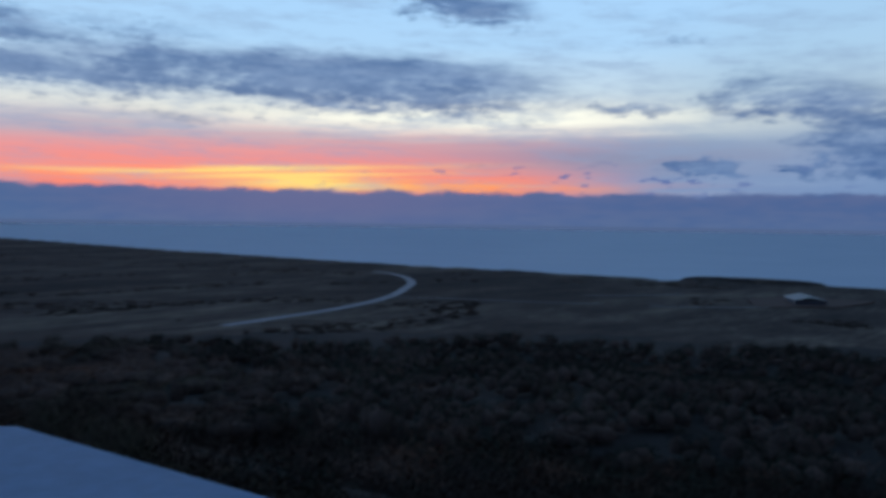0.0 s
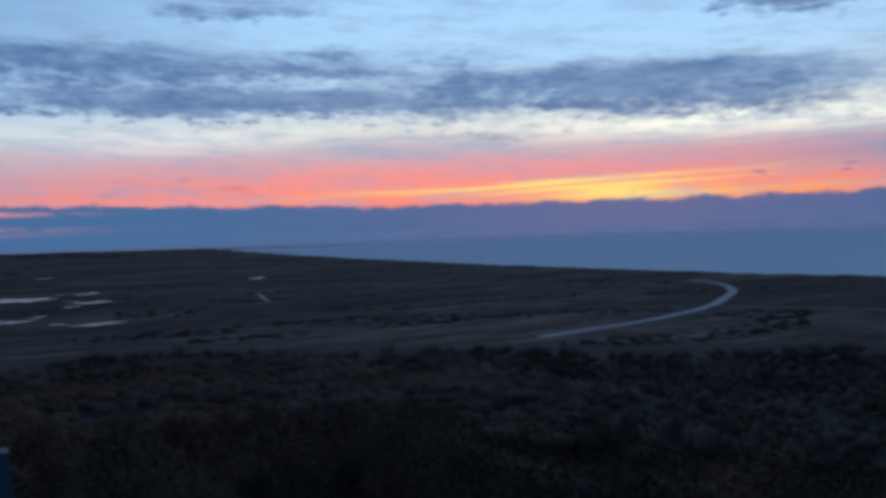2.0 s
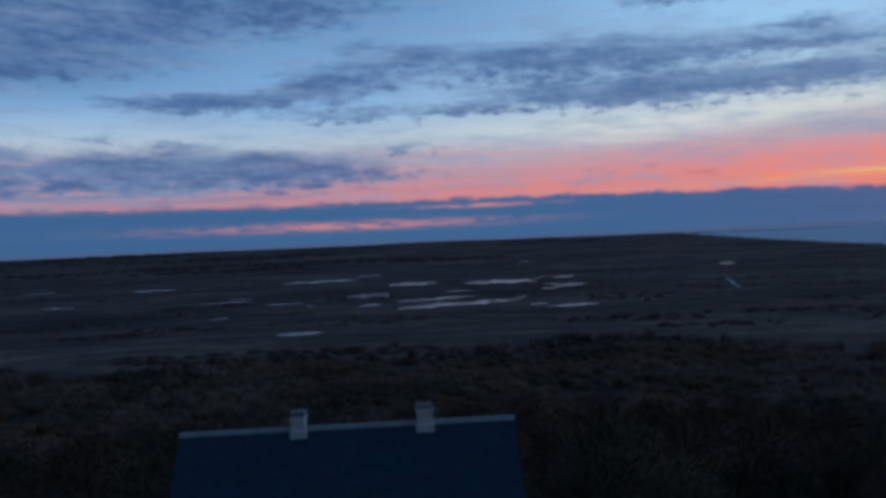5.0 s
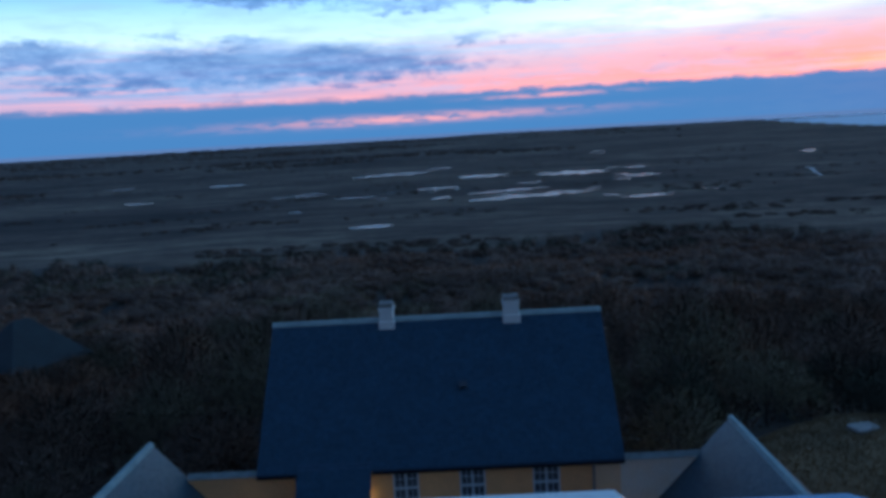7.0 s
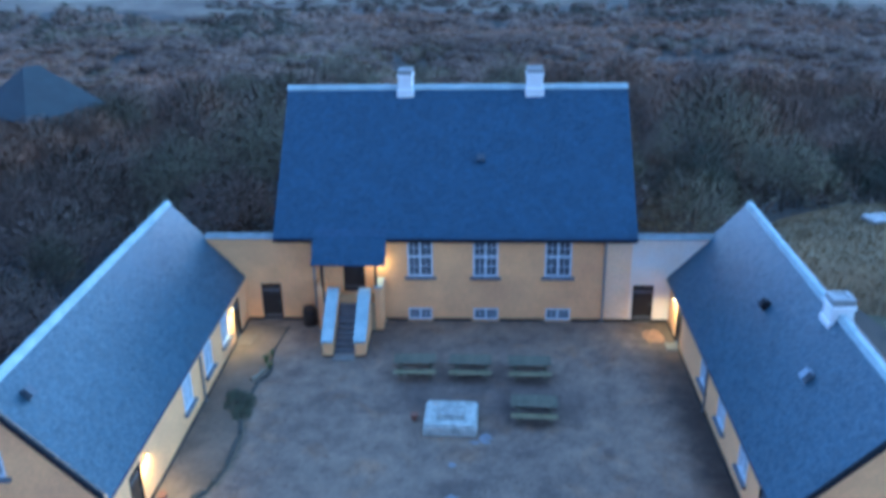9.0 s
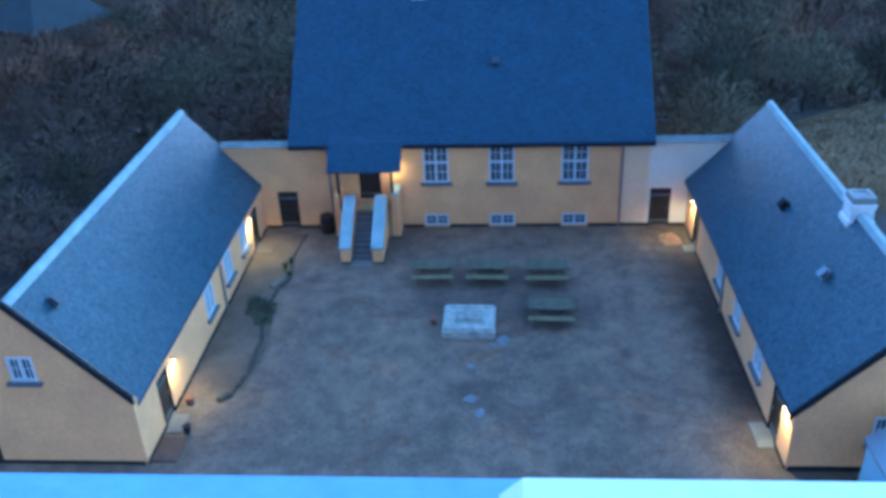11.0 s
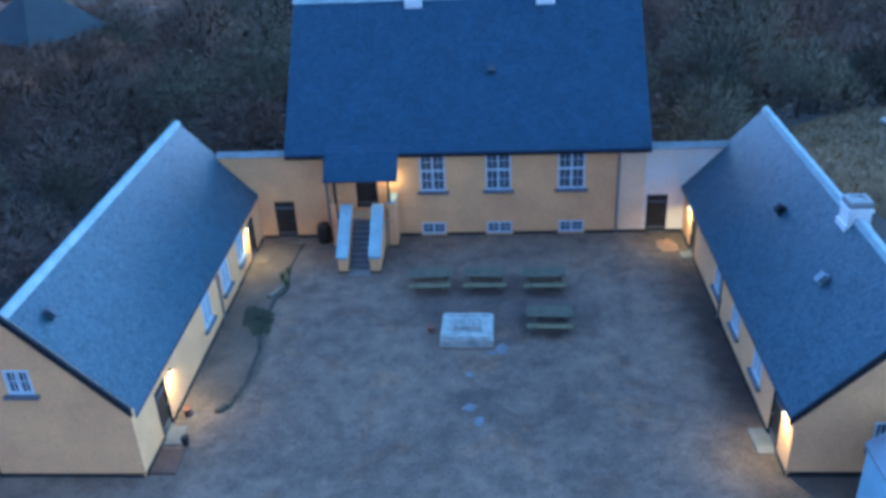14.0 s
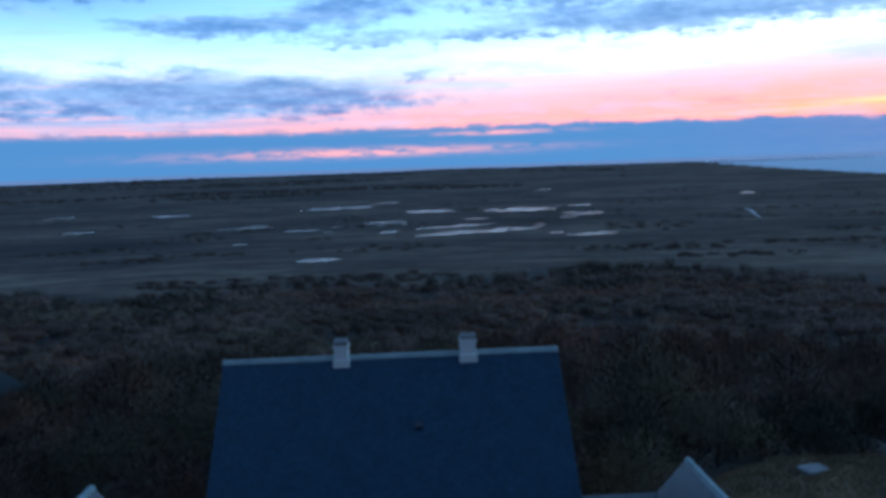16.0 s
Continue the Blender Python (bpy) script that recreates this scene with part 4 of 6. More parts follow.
    part("gutter", bm, BOARD, house)
    part("gutter", tube(bmesh.new(), [(x0, EY - 0.06, EZ - 0.14), (-9.25, EY - 0.06, EZ - 0.12)], 0.05, sides=8), BOARD, house)
    part("downpipe", tube(bmesh.new(), [(5.46, EY - 0.05, EZ - 0.16), (5.46, HY - 0.10, EZ - 0.45), (5.46, HY - 0.10, 0.05)], 0.055, sides=8), ZINC, house, "grey zinc downpipe")
    part("downpipe", tube(bmesh.new(), [(-9.32, EY - 0.05, EZ - 0.16), (-9.32, HY - 0.10, EZ - 0.5), (-9.32, HY - 0.10, 0.05)], 0.055, sides=8), ZINC, house, "grey zinc downpipe")
    part("limewash_patch", boxes((5.54, HX1 - 0.002, HY - 0.009, HY - 0.003, 0.17, 4.52)), SALLOW, house, "pale bare limewash at the corner")
    for x, wd in ((-3.86, 1.28), (-0.535, 1.27), (3.13, 1.34)):
        window(house, "x", x, HY, 2.55, wd, 2.07, -1, 2)
    for x, wd in ((-3.915, 1.23), (-0.51, 1.28), (3.19, 1.26)):
        window(house, "x", x, HY, 0.10, wd, 0.64, -1, 2, sill=False, transom=0)
    door(house, "x", -7.285, HY + 0.15, 1.62, 1.13, 2.10, -1, "dark open-looking front door in shade of the porch")
    chimney(house, -5.22, -4.47, 47.95, 48.85, 10.25, 11.98)
    chimney(house, 1.63, 2.46, 47.95, 48.85, 10.25, 12.03)
    roof_vent(house, -0.79, 45.24, 7.93, 0, 0, 45, VENT)
    for o in set(bpy.data.objects) - start:
        if o.parent == house:
            o.matrix_parent_inverse = base
    return house


main_house()


def entrance_stair():
    st = thing("entrance_stair", -7.4, 40.5, 0, 0, "stone entrance steps between two yellow walls with pale sloping copings", "steps")
    inv = st.matrix_basis.inverted()
    n = 9
    y0, y1 = 38.85, 41.25
    for k in range(n):
        a = y0 + (y1 - y0) * k / n
        p = part("step", boxes((-7.88, -6.86, a, y1 + 0.02 if k == n - 1 else a + (y1 - y0) / n + 0.03, 1.6 * k / n + (0.0 if k else -0.1), 1.6 * (k + 1) / n), bevel=0.008), STEP, st)
        p.matrix_parent_inverse = inv
    obs = [part("landing", boxes((-8.70, -6.12, y1 + 0.022, HY - 0.06, -0.1, 1.60)), LANDING, st, "landing before the front door, lamp gold put into its colour"),
           part("base_slab", boxes((-7.9, -6.84, 38.15, 38.84, -0.05, 0.06), bevel=0.01), SLAB, st, "pale stone slab at the foot")]
    for a, b in ((-8.42, -7.89), (-6.85, -6.30)):
        obs.append(part("cheek_wall", prism([(38.55, -0.1), (41.24, -0.1), (41.24, 2.34), (40.95, 2.34), (38.55, 0.85)], "x", a + 0.03, b - 0.03), YELLOW, st))
        obs.append(part("coping", prism([(38.47, 0.79), (38.47, 0.91), (40.93, 2.44), (41.26, 2.44), (41.26, 2.345), (40.97, 2.345), (38.60, 0.87)], "x", a - 0.03, b + 0.03), CAP, st, "pale coping slab"))
    obs.append(part("side_wall", boxes((-6.10, -5.72, 41.20, HY - 0.06, -0.1, 2.45)), YELLOW, st))
    obs.append(part("side_wall", boxes((-9.02, -8.72, 41.20, HY - 0.06, -0.1, 2.45)), YELLOW, st))
    obs.append(part("coping", boxes((-6.14, -5.68, 41.16, HY - 0.055, 2.452, 2.52)), CAP, st, "pale coping slab"))
    # dark strips that paint the shade at the feet of the walls
    for a, b, c, d in ((-8.40, -7.91, 38.53, 41.19), (-6.83, -6.32, 38.53, 41.19), (-6.12, -5.70, 41.175, HY - 0.06), (-9.04, -8.70, 41.175, HY - 0.06)):
        obs.append(part("base_band", boxes((a, b, c, c + 0.045, -0.1, 0.09), (b - 0.01, b + 0.02, c + 0.047, d, -0.1, 0.09)), TAR, st, "dark strip for the shade at the foot of the wall"))
    for o in obs:
        o.matrix_parent_inverse = inv
    return st


entrance_stair()
wall_lamp(-5.95, 42.36, 3.36, 0, -1, 3.2, False)


# ---- yard walls that join the house to the wings ----
def yard_wall(name, x0, x1, mat, dx, label):
    w = thing(name, (x0 + x1) / 2, HY + 0.2, 0, 0, label, "wall", kind="structure")
    inv = w.matrix_basis.inverted()
    start = set(bpy.data.objects)
    part("masonry", pierced_wall(x0, x1, -0.3, 4.62, [(dx - 0.52, dx + 0.52, 0.0, 2.10)], "x", HY + 0.004, HY + 0.40), mat, w)
    part("coping", prism([(HY - 0.10, 4.62), (HY + 0.2, 4.86), (HY + 0.50, 4.62)], "x", x0, x1), WALLCAP, w, "pale mortared coping")
    for a, b in ((x0, dx - 0.53), (dx + 0.53, x1)):
        part("base", boxes((a, b, HY - 0.045, HY + 0.002, -0.2, 0.15)), TAR, w)
    door(w, "x", dx, HY + 0.02, 0.0, 1.04, 2.10, -1)
    for o in set(bpy.data.objects) - start:
        if o.parent == w:
            o.matrix_parent_inverse = inv
    return w


yard_wall("wall_west", -14.8, HX0 - 0.002, YELLOW, -11.66, "yellow yard wall with a dark plank door")
yard_wall("wall_east", HX1 + 0.002, 10.9, PALE, 7.49, "pale worn yard wall with a dark plank door")


# ---- the two wings ----
def gable_with_window(a, b, top, rx, rz, y, win):
    """A gable wall under its two slopes, cut through by win (u0, u1, z0, z1)."""
    def line(u):
        return top + (rz - top) * (u - a) / (rx - a) if u < rx else top + (rz - top) * (b - u) / (b - rx)

    u0, u1, z0, z1 = win
    bm = bmesh.new()

    def piece(pts):
        prism(pts, "y", y, y + 0.40, bm)

    def roofline(p, q):
        return [(q, line(q))] + ([(rx, rz)] if p < rx < q else []) + [(p, line(p))]

    piece([(a, -0.3), (u0, -0.3)] + roofline(a, u0))
    piece([(u1, -0.3), (b, -0.3)] + roofline(u1, b))
    piece([(u0, -0.3), (u1, -0.3), (u1, z0), (u0, z0)])
    piece([(u0, z1), (u1, z1)] + roofline(u0, u1))
    bmesh.ops.remove_doubles(bm, verts=bm.verts, dist=1e-4)
    return bm


def wing(name, side, face, y0, y1, ridge_x, ridge_z, eave_z, openings, gable_win, over, verge, label):
    """A long low range. side: +1 when its yard face looks to +x, -1 when to -x."""
    wg = thing(name, ridge_x, (y0 + y1) / 2, 0, 0, label, "building")
    inv = wg.matrix_basis.inverted()
    start = set(bpy.data.objects)
    half = abs(face - ridge_x)
    far = ridge_x - side * half
    wins, doors = openings
    holes = [(u - w / 2, u + w / 2, z, z + h) for u, w, z, h in wins] + [(u - w / 2, u + w / 2, 0.0, h) for u, w, h in doors]
    slope = (ridge_z - eave_z) / (half + over)
    top = eave_z - 0.15 + slope * (over - 0.03)
    part("wall", pierced_wall(y0, y1, -0.3, top, holes, "y", face, face - side * 0.40), YELLOW, wg)
    part("wall", boxes((min(far, far + side * 0.4), max(far, far + side * 0.4), y0, y1, -0.3, top)), YELLOW, wg)
    a, b = sorted((face - side * 0.402, far + side * 0.402))
    part("gable", gable_with_window(a, b, top, ridge_x, ridge_z - 0.30, y0 + 0.003, gable_win), YELLOW, wg)
    part("gable", prism([(a, -0.3), (b, -0.3), (b, top), (ridge_x, ridge_z - 0.30), (a, top)], "y", y1 - 0.403, y1 - 0.003), YELLOW, wg)
    # the outer ends of the gable beside the long walls
    e0, e1 = ridge_x - half - over, ridge_x + half + over
    t = 0.18
    part("roof", prism([(e0, eave_z), (ridge_x, ridge_z), (e1, eave_z), (e1, eave_z - t), (ridge_x, ridge_z - t * 1.5), (e0, eave_z - t)], "y", y0 - verge, y1 + 0.30), SLATE_Y, wg, "dark blue-grey slate roof")
    for k, e in enumerate((e0, e1)):
        slates(wg, (e, y0 - verge, eave_z), (0, y1 - y0 + 0.30 + verge, 0), (ridge_x - e, 0, ridge_z - eave_z), 64 + k, WING_SLATES)
    part("ridge_cap", prism([(ridge_x - 0.20, ridge_z - 0.15), (ridge_x - 0.09, ridge_z + 0.06), (ridge_x + 0.09, ridge_z + 0.06), (ridge_x + 0.20, ridge_z - 0.15), (ridge_x, ridge_z + 0.015)], "y", y0 - verge - 0.03, y1 + 0.32), CAP, wg, "pale mortared ridge")
    for s in (-1, 1):
        ex = ridge_x + s * (half + over + 0.02)
        if verge > 0:
            part("verge_board", prism([(ex, eave_z - 0.26), (ex, eave_z + 0.015), (ridge_x, ridge_z + 0.02), (ridge_x, ridge_z - 0.34)], "y", y0 - verge - 0.08, y0 - verge - 0.002), BOARD, wg, "black-tarred verge board")
        else:
            # the gable rises past the slates and carries a tarred coping
            fx, fz = ridge_x + s * (half + 0.003), eave_z + slope * over
            part("parapet", prism([(fx, fz - 0.80), (fx, fz + 0.16), (ridge_x, ridge_z + 0.16), (ridge_x, ridge_z - 0.50)], "y", y0 + 0.001, y0 + 0.302), YELLOW, wg)
            part("verge_board", prism([(ex, eave_z + 0.145), (ex, eave_z + 0.45), (ridge_x, ridge_z + 0.47), (ridge_x, ridge_z + 0.165)], "y", y0 - 0.07, y0 + 0.07), BOARD, wg, "black-tarred coping along the gable")
    edge = sorted([y0] + [q for u, w, h in doors for q in (u - w / 2 - 0.01, u + w / 2 + 0.01)] + [y1 - 0.3])
    for q0, q1 in zip(edge[::2], edge[1::2]):
        lo, hi = sorted((face + side * 0.003, face + side * 0.045))
        part("plinth", boxes((lo, hi, q0, q1, -0.2, 0.15)), TAR, wg)
    part("plinth", boxes((a - 0.33, b + 0.33, y0 - 0.05, y0 - 0.003, -0.2, 0.15)), TAR, wg)
    for u, w, z, h in wins:
        window(wg, "y", u, face, z, w, h, side, 2, transom=0.0, glass=SKYGLASS)
    for u, w, h in doors:
        door(wg, "y", u, face, 0.0, w, h, side)
    return wg, inv, start


def settle(wg, inv, start):
    for o in set(bpy.data.objects) - start:
        if o.parent == wg:
            o.matrix_parent_inverse = inv


WEST = ([(32.7, 1.05, 0.95, 1.36), (35.62, 1.05, 0.95, 1.36), (38.3, 1.05, 0.95, 1.36)], [(26.85, 1.0, 2.08), (40.4, 0.95, 2.08)])
wg, inv, start = wing("west_wing", 1, -13.0, 24.42, 42.42, -16.6, 6.48, 2.52, WEST, (-16.92, -16.04, 3.62, 4.60), 0.03, -0.304, "long low yellow wing with slate roof, black verge and lit doors")
window(wg, "x", -16.48, 24.42 + 0.003, 3.62, 0.88, 0.98, -1, 2, transom=0.0)
part("door", boxes((-19.2, -18.22, 24.36, 24.418, 0.0, 2.05)), DOOR, wg, "dark gable door")
part("downpipe", tube(bmesh.new(), [(-12.90, 34.45, 2.34), (-12.92, 34.45, 2.2), (-12.92, 34.45, 0.05)], 0.05, sides=8), ZINC, wg)
roof_vent(wg, -15.79, 26.15, 5.66, 0, 48, 0, VENT)
settle(wg, inv, start)

EAST = ([(34.8, 1.05, 0.95, 1.36), (31.8, 1.05, 0.95, 1.36), (28.63, 1.05, 0.95, 1.36)], [(26.15, 1.0, 2.08), (40.0, 0.95, 2.08)])
wg, inv, start = wing("east_wing", -1, 8.86, 24.52, 42.42, 12.36, 6.46, 2.54, EAST, (11.40, 12.30, 1.15, 2.25), 0.21, 0.14, "long low yellow wing with slate roof and a white ridge chimney")
chimney(wg, 11.95, 12.77, 30.65, 31.45, 5.55, 7.10)
part("downpipe", tube(bmesh.new(), [(8.70, 34.1, 2.40), (8.78, 34.1, 2.2), (8.78, 34.1, 0.05)], 0.05, sides=8), ZINC, wg)
roof_vent(wg, 10.91, 34.42, 5.00, 0, -48, 0, BOARD)
roof_vent(wg, 10.82, 29.02, 4.91, 0, -48, 0, ZINC)
window(wg, "x", 11.85, 24.52 + 0.003, 1.15, 0.9, 1.1, -1, 2, transom=0.0)
settle(wg, inv, start)

wall_lamp(-12.98, 27.75, 2.07, 1, 0, 25.0)
wall_lamp(-12.98, 39.35, 2.07, 1, 0, 25.0)
wall_lamp(8.84, 40.75, 2.12, -1, 0, 27.0)
wall_lamp(8.84, 25.15, 2.12, -1, 0, 27.0)


# ---- things in the yard ----
def picnic_table():
    tb = thing("picnic_table", 0, 0, 0, 0, "weathered grey-green wooden picnic table with two fixed benches", "table", "picnic tables in the yard")
    for k in range(5):
        y = -0.36 + 0.18 * k
        part("table_plank", boxes((-0.98, 0.98, y - 0.082, y + 0.082, 0.70, 0.74), bevel=0.008), WOOD, tb)
    for s in (-1, 1):
        for k in range(2):
            y = s * (0.66 + 0.16 * k)
            part("bench_plank", boxes((-0.98, 0.98, y - 0.072, y + 0.072, 0.42, 0.46), bevel=0.008), BENCH, tb)
    for x in (-0.68, 0.68):
        part("bearer", boxes((x - 0.035, x + 0.035, -0.92, 0.92, 0.33, 0.418)), WOOD, tb)
        part("top_batten", boxes((x - 0.035, x + 0.035, -0.42, 0.42, 0.62, 0.698)), WOOD, tb)
        for s in (-1, 1):
            part("leg", prism([(s * 0.60, 0.0), (s * 0.72, 0.0), (s * 0.36, 0.62), (s * 0.24, 0.62)], "x", x + 0.037, x + 0.085), WOOD, tb)
    return tb


tb = picnic_table()
tb.matrix_basis = pose(-3.80, 37.20, 0.02, 0, 0, 1.5)
copy_thing(tb, pose(-1.22, 37.18, 0.02, 0, 0, -1.0))
copy_thing(tb, pose(1.50, 37.10, 0.02, 0, 0, 0.8))
copy_thing(tb, pose(1.55, 33.72, 0.02, 0, 0, -2.0))


def well_block():
    ob = thing("stone_trough", -1.97, 33.1, 0, -1, "low pale stone block with a raised worn slab on top", "stone")
    rnd = random.Random(4)

    def rough_block(x, y, z0, z1, wob):
        bm = bmesh.new()
        bmesh.ops.create_grid(bm, x_segments=10, y_segments=9, size=1)
        for v in bm.verts:
            u, w = v.co.x, v.co.y
            v.co = Vector((u * x, w * y, z1 + rnd.uniform(-wob, wob)))
        ext = bmesh.ops.extrude_face_region(bm, geom=list(bm.faces))
        for v in ext["geom"]:
            if isinstance(v, bmesh.types.BMVert):
                v.co.z = z0
        bmesh.ops.bevel(bm, geom=[e for e in bm.edges if e.calc_face_angle(0) > 1.0], offset=0.10, segments=3, affect="EDGES")
        return bm

    part("block", rough_block(1.12, 1.00, -0.05, 0.45, 0.012), STONE, ob)
    part("slab", rough_block(0.60, 0.42, 0.44, 0.60, 0.05), DARKSTONE, ob, "smaller rough slab, darker than the block")
    rim = boxes((-1.04, 1.04, -0.92, -0.74, 0.455, 0.50), (-1.04, 1.04, 0.74, 0.92, 0.455, 0.50), (-1.04, -0.86, -0.735, 0.735, 0.455, 0.50), (0.86, 1.04, -0.735, 0.735, 0.455, 0.50), bevel=0.015)
    part("rim", rim, STONE, ob)
    return ob


well_block()


def shrub_mesh(name, mat, rnd, r, h, count, size):
    verts, faces = [], []
    for _ in range(count):
        a, q = rnd.uniform(0, math.tau), math.sqrt(rnd.random())
        z = h * (1 - q ** 2) * rnd.uniform(0.25, 1.0) + 0.03
        c = Vector((r * q * math.cos(a), r * q * math.sin(a), z))
        d = Vector((rnd.gauss(0, 1), rnd.gauss(0, 1), rnd.gauss(0.4, 0.8))).normalized()
        u = d.orthogonal().normalized() * size * 0.35
        e = d * size
        i = len(verts)
        verts += [c - u * 0.5, c + e * 0.5 - u, c + e, c + e * 0.5 + u]
        faces.append((i, i + 1, i + 2, i + 3))
    me = bpy.data.meshes.new(name)
    me.from_pydata([tuple(v) for v in verts], [], faces)
    me.materials.append(mat)
    return me


def yard_shrub(x, y, r, h, seed, label):
    rnd = random.Random(seed)
    ob = thing("shrub", x, y, 0.02, 0, label, "shrub", "shrubs in the yard bed")
    bm = bmesh.new()
    for k in range(16):
        a, q, g = k * 1.05, rnd.uniform(0.3, 1.0), rnd.uniform(0.6, 1.25)
        tube(bm, [(0, 0, -0.05), (r * 0.4 * q * math.cos(a), r * 0.4 * q * math.sin(a), h * 0.5 * g), (r * q * math.cos(a), r * q * math.sin(a), h * g)], 0.02, 0.006, 4)
    part("stem", bm, BARK, ob)
    o = new("foliage", shrub_mesh("foliage", LEAF, rnd, r, h, int(620 * r), 0.11))
    o.parent = ob
    return ob


LEAF = material("dull_winter_leaf", (0.105, 0.118, 0.068), 0.7, 2, 0.4, 0, other=(0.085, 0.080, 0.050), per=0.2)
yard_shrub(-11.35, 34.35, 0.72, 0.50, 1, "low dense dark green shrub at the edge of the bed")
yard_shrub(-11.05, 33.45, 0.42, 0.42, 2, "small dark green shrub at the edge of the bed")
yard_shrub(-11.75, 34.9, 0.36, 0.35, 3, "small dark green shrub at the edge of the bed")
yard_shrub(-11.05, 34.1, 0.34, 0.30, 5, "small dark green shrub at the edge of the bed")


def strappy_plant(x, y, r, h, seed):
    """A tuft of long arching leaves from one root."""
    rnd = random.Random(seed)
    ob = thing("leafy_plant", x, y, 0.02, 0, "upright green plant with strap-like leaves in the bed", "plant", "plants in the yard bed")
    for _ in range(26):
        a, q, g = rnd.uniform(0, math.tau), r * rnd.uniform(0.3, 1.0), h * rnd.uniform(0.6, 1.1)
        side = Vector((-math.sin(a), math.cos(a), 0))
        verts, faces = [], []
        for k in range(6):
            f = k / 5
            c = Vector((q * f * math.cos(a), q * f * math.sin(a), g * (1.7 * f - 0.8 * f * f) - 0.03))
            wd = 0.028 * (1 - f) ** 0.5 + 0.003
            verts += [tuple(c - side * wd), tuple(c + side * wd)]
            if k:
                faces.append((2 * k - 2, 2 * k - 1, 2 * k + 1, 2 * k))
        me = bpy.data.meshes.new("leaf")
        me.from_pydata(verts, [], faces)
        me.materials.append(FRESH)
        o = new("leaf", me)
        o.parent = ob
    return ob


FRESH = material("green_strap_leaf", (0.085, 0.125, 0.040), 0.6, 2, 0.3, 0, other=(0.070, 0.090, 0.035), per=0.2)
strappy_plant(-10.98, 37.75, 0.34, 0.62, 21)
strappy_plant(-10.72, 37.25, 0.30, 0.48, 22)
strappy_plant(-10.85, 38.45, 0.24, 0.45, 23)


def fallen_log():
    ob = thing("log", -11.05, 36.75, 0.11, 58, "short pale barkless log lying in the bed", "log")
    rnd = random.Random(31)
    bm = bmesh.new()
    bmesh.ops.create_cone(bm, cap_ends=True, segments=14, radius1=0.10, radius2=0.075, depth=1.25, matrix=Matrix.Rotation(radians(90), 4, "Y"))
    bmesh.ops.subdivide_edges(bm, edges=[e for e in bm.edges if abs(e.verts[0].co.x - e.verts[1].co.x) > 0.5], cuts=5)
    for v in bm.verts:
        v.co += Vector((0, 0.05 * math.sin(v.co.x * 2.4), 0)) + Vector([rnd.uniform(-0.012, 0.012) for _ in range(3)])
    part("trunk", bm, DRIFT, ob)
    stub = tube(bmesh.new(), [(0.15, 0.05, 0.06), (0.22, 0.12, 0.20), (0.27, 0.15, 0.26)], 0.035, 0.022, 7)
    part("branch_stub", stub, DRIFT, ob)
    return ob


DRIFT = material("bleached_log_wood", (0.25, 0.21, 0.155), 0.9, 4, 0.3, 0.5, other=(0.16, 0.135, 0.10))
fallen_log()


def bed():
    rnd = random.Random(8)
    line = ((-11.45, 27.9), (-11.16, 28.25), (-10.89, 28.95), (-10.78, 29.7), (-10.74, 30.44), (-10.77, 31.3), (-10.81, 32.06), (-11.01, 33.13), (-11.13, 34.5),
            (-11.05, 35.4), (-11.01, 36.19), (-10.70, 36.7), (-10.60, 37.22), (-10.78, 38.0), (-10.88, 38.85), (-10.86, 39.6), (-10.74, 40.8), (-10.66, 41.6))
    pts = [(-12.9, 28.1)] + [(x + rnd.uniform(-0.04, 0.04), y) for x, y in line] + [(-12.9, 41.6)]
    solid("flower_bed", prism(pts, "z", -0.1, 0.035), SOIL, "bare earth bed along the wing wall", "bed", kind="structure")
    edge = thing("bed_edging", -11.1, 33, 0, 0, "low dark edging stones round the bare bed", "edging")
    inv = edge.matrix_basis.inverted()
    for p, q in zip(pts[1:-1], pts[2:-1]):
        d = Vector(q) - Vector(p)
        for j in range(3):
            c = Vector(p) + d * (j + 0.5) / 3
            w = min(0.15, d.length / 6.4)
            wide = 0.08 if c.y < 37.6 else 0.045
            bm = boxes((-w, w, -wide, wide, -0.06, rnd.uniform(0.05, 0.11)), bevel=0.018)
            bm.transform(pose(c.x, c.y, 0.02, 0, 0, math.degrees(math.atan2(d.y, d.x))))
            o = part("stone", bm, EDGE, edge)
            o.matrix_parent_inverse = inv
    bm = boxes((-0.30, 0.26, -0.13, 0.12, -0.06, 0.17), bevel=0.05)
    bm.transform(pose(-11.30, 28.08, 0.02, 0, 0, 48))
    o = part("stone", bm, EDGE, edge, "larger dark end stone")
    o.matrix_parent_inverse = inv
    moss = thing("moss", -10.7, 30.5, 0.02, 0, "soft brown-green moss along the edging stones", "moss", kind="stuff")
    me = shrub_mesh("moss", MOSS, rnd, 1.0, 0.05, 1300, 0.05)
    for i in range(0, len(me.vertices), 4):
        f, off = rnd.random() * 8.4, rnd.gauss(0.12, 0.14)
        k = min(int(f), 7)
        p = Vector(line[k]).lerp(Vector(line[k + 1]), f - k)
        base = me.vertices[i].co.copy()
        for j in range(4):
            q = me.vertices[i + j].co
            me.vertices[i + j].co = (p.x + off + q.x - base.x + 10.7, p.y + q.y - base.y - 30.5, abs(q.z - base.z) + 0.008)
    o = new("tuft", me)
    o.parent = moss


bed()


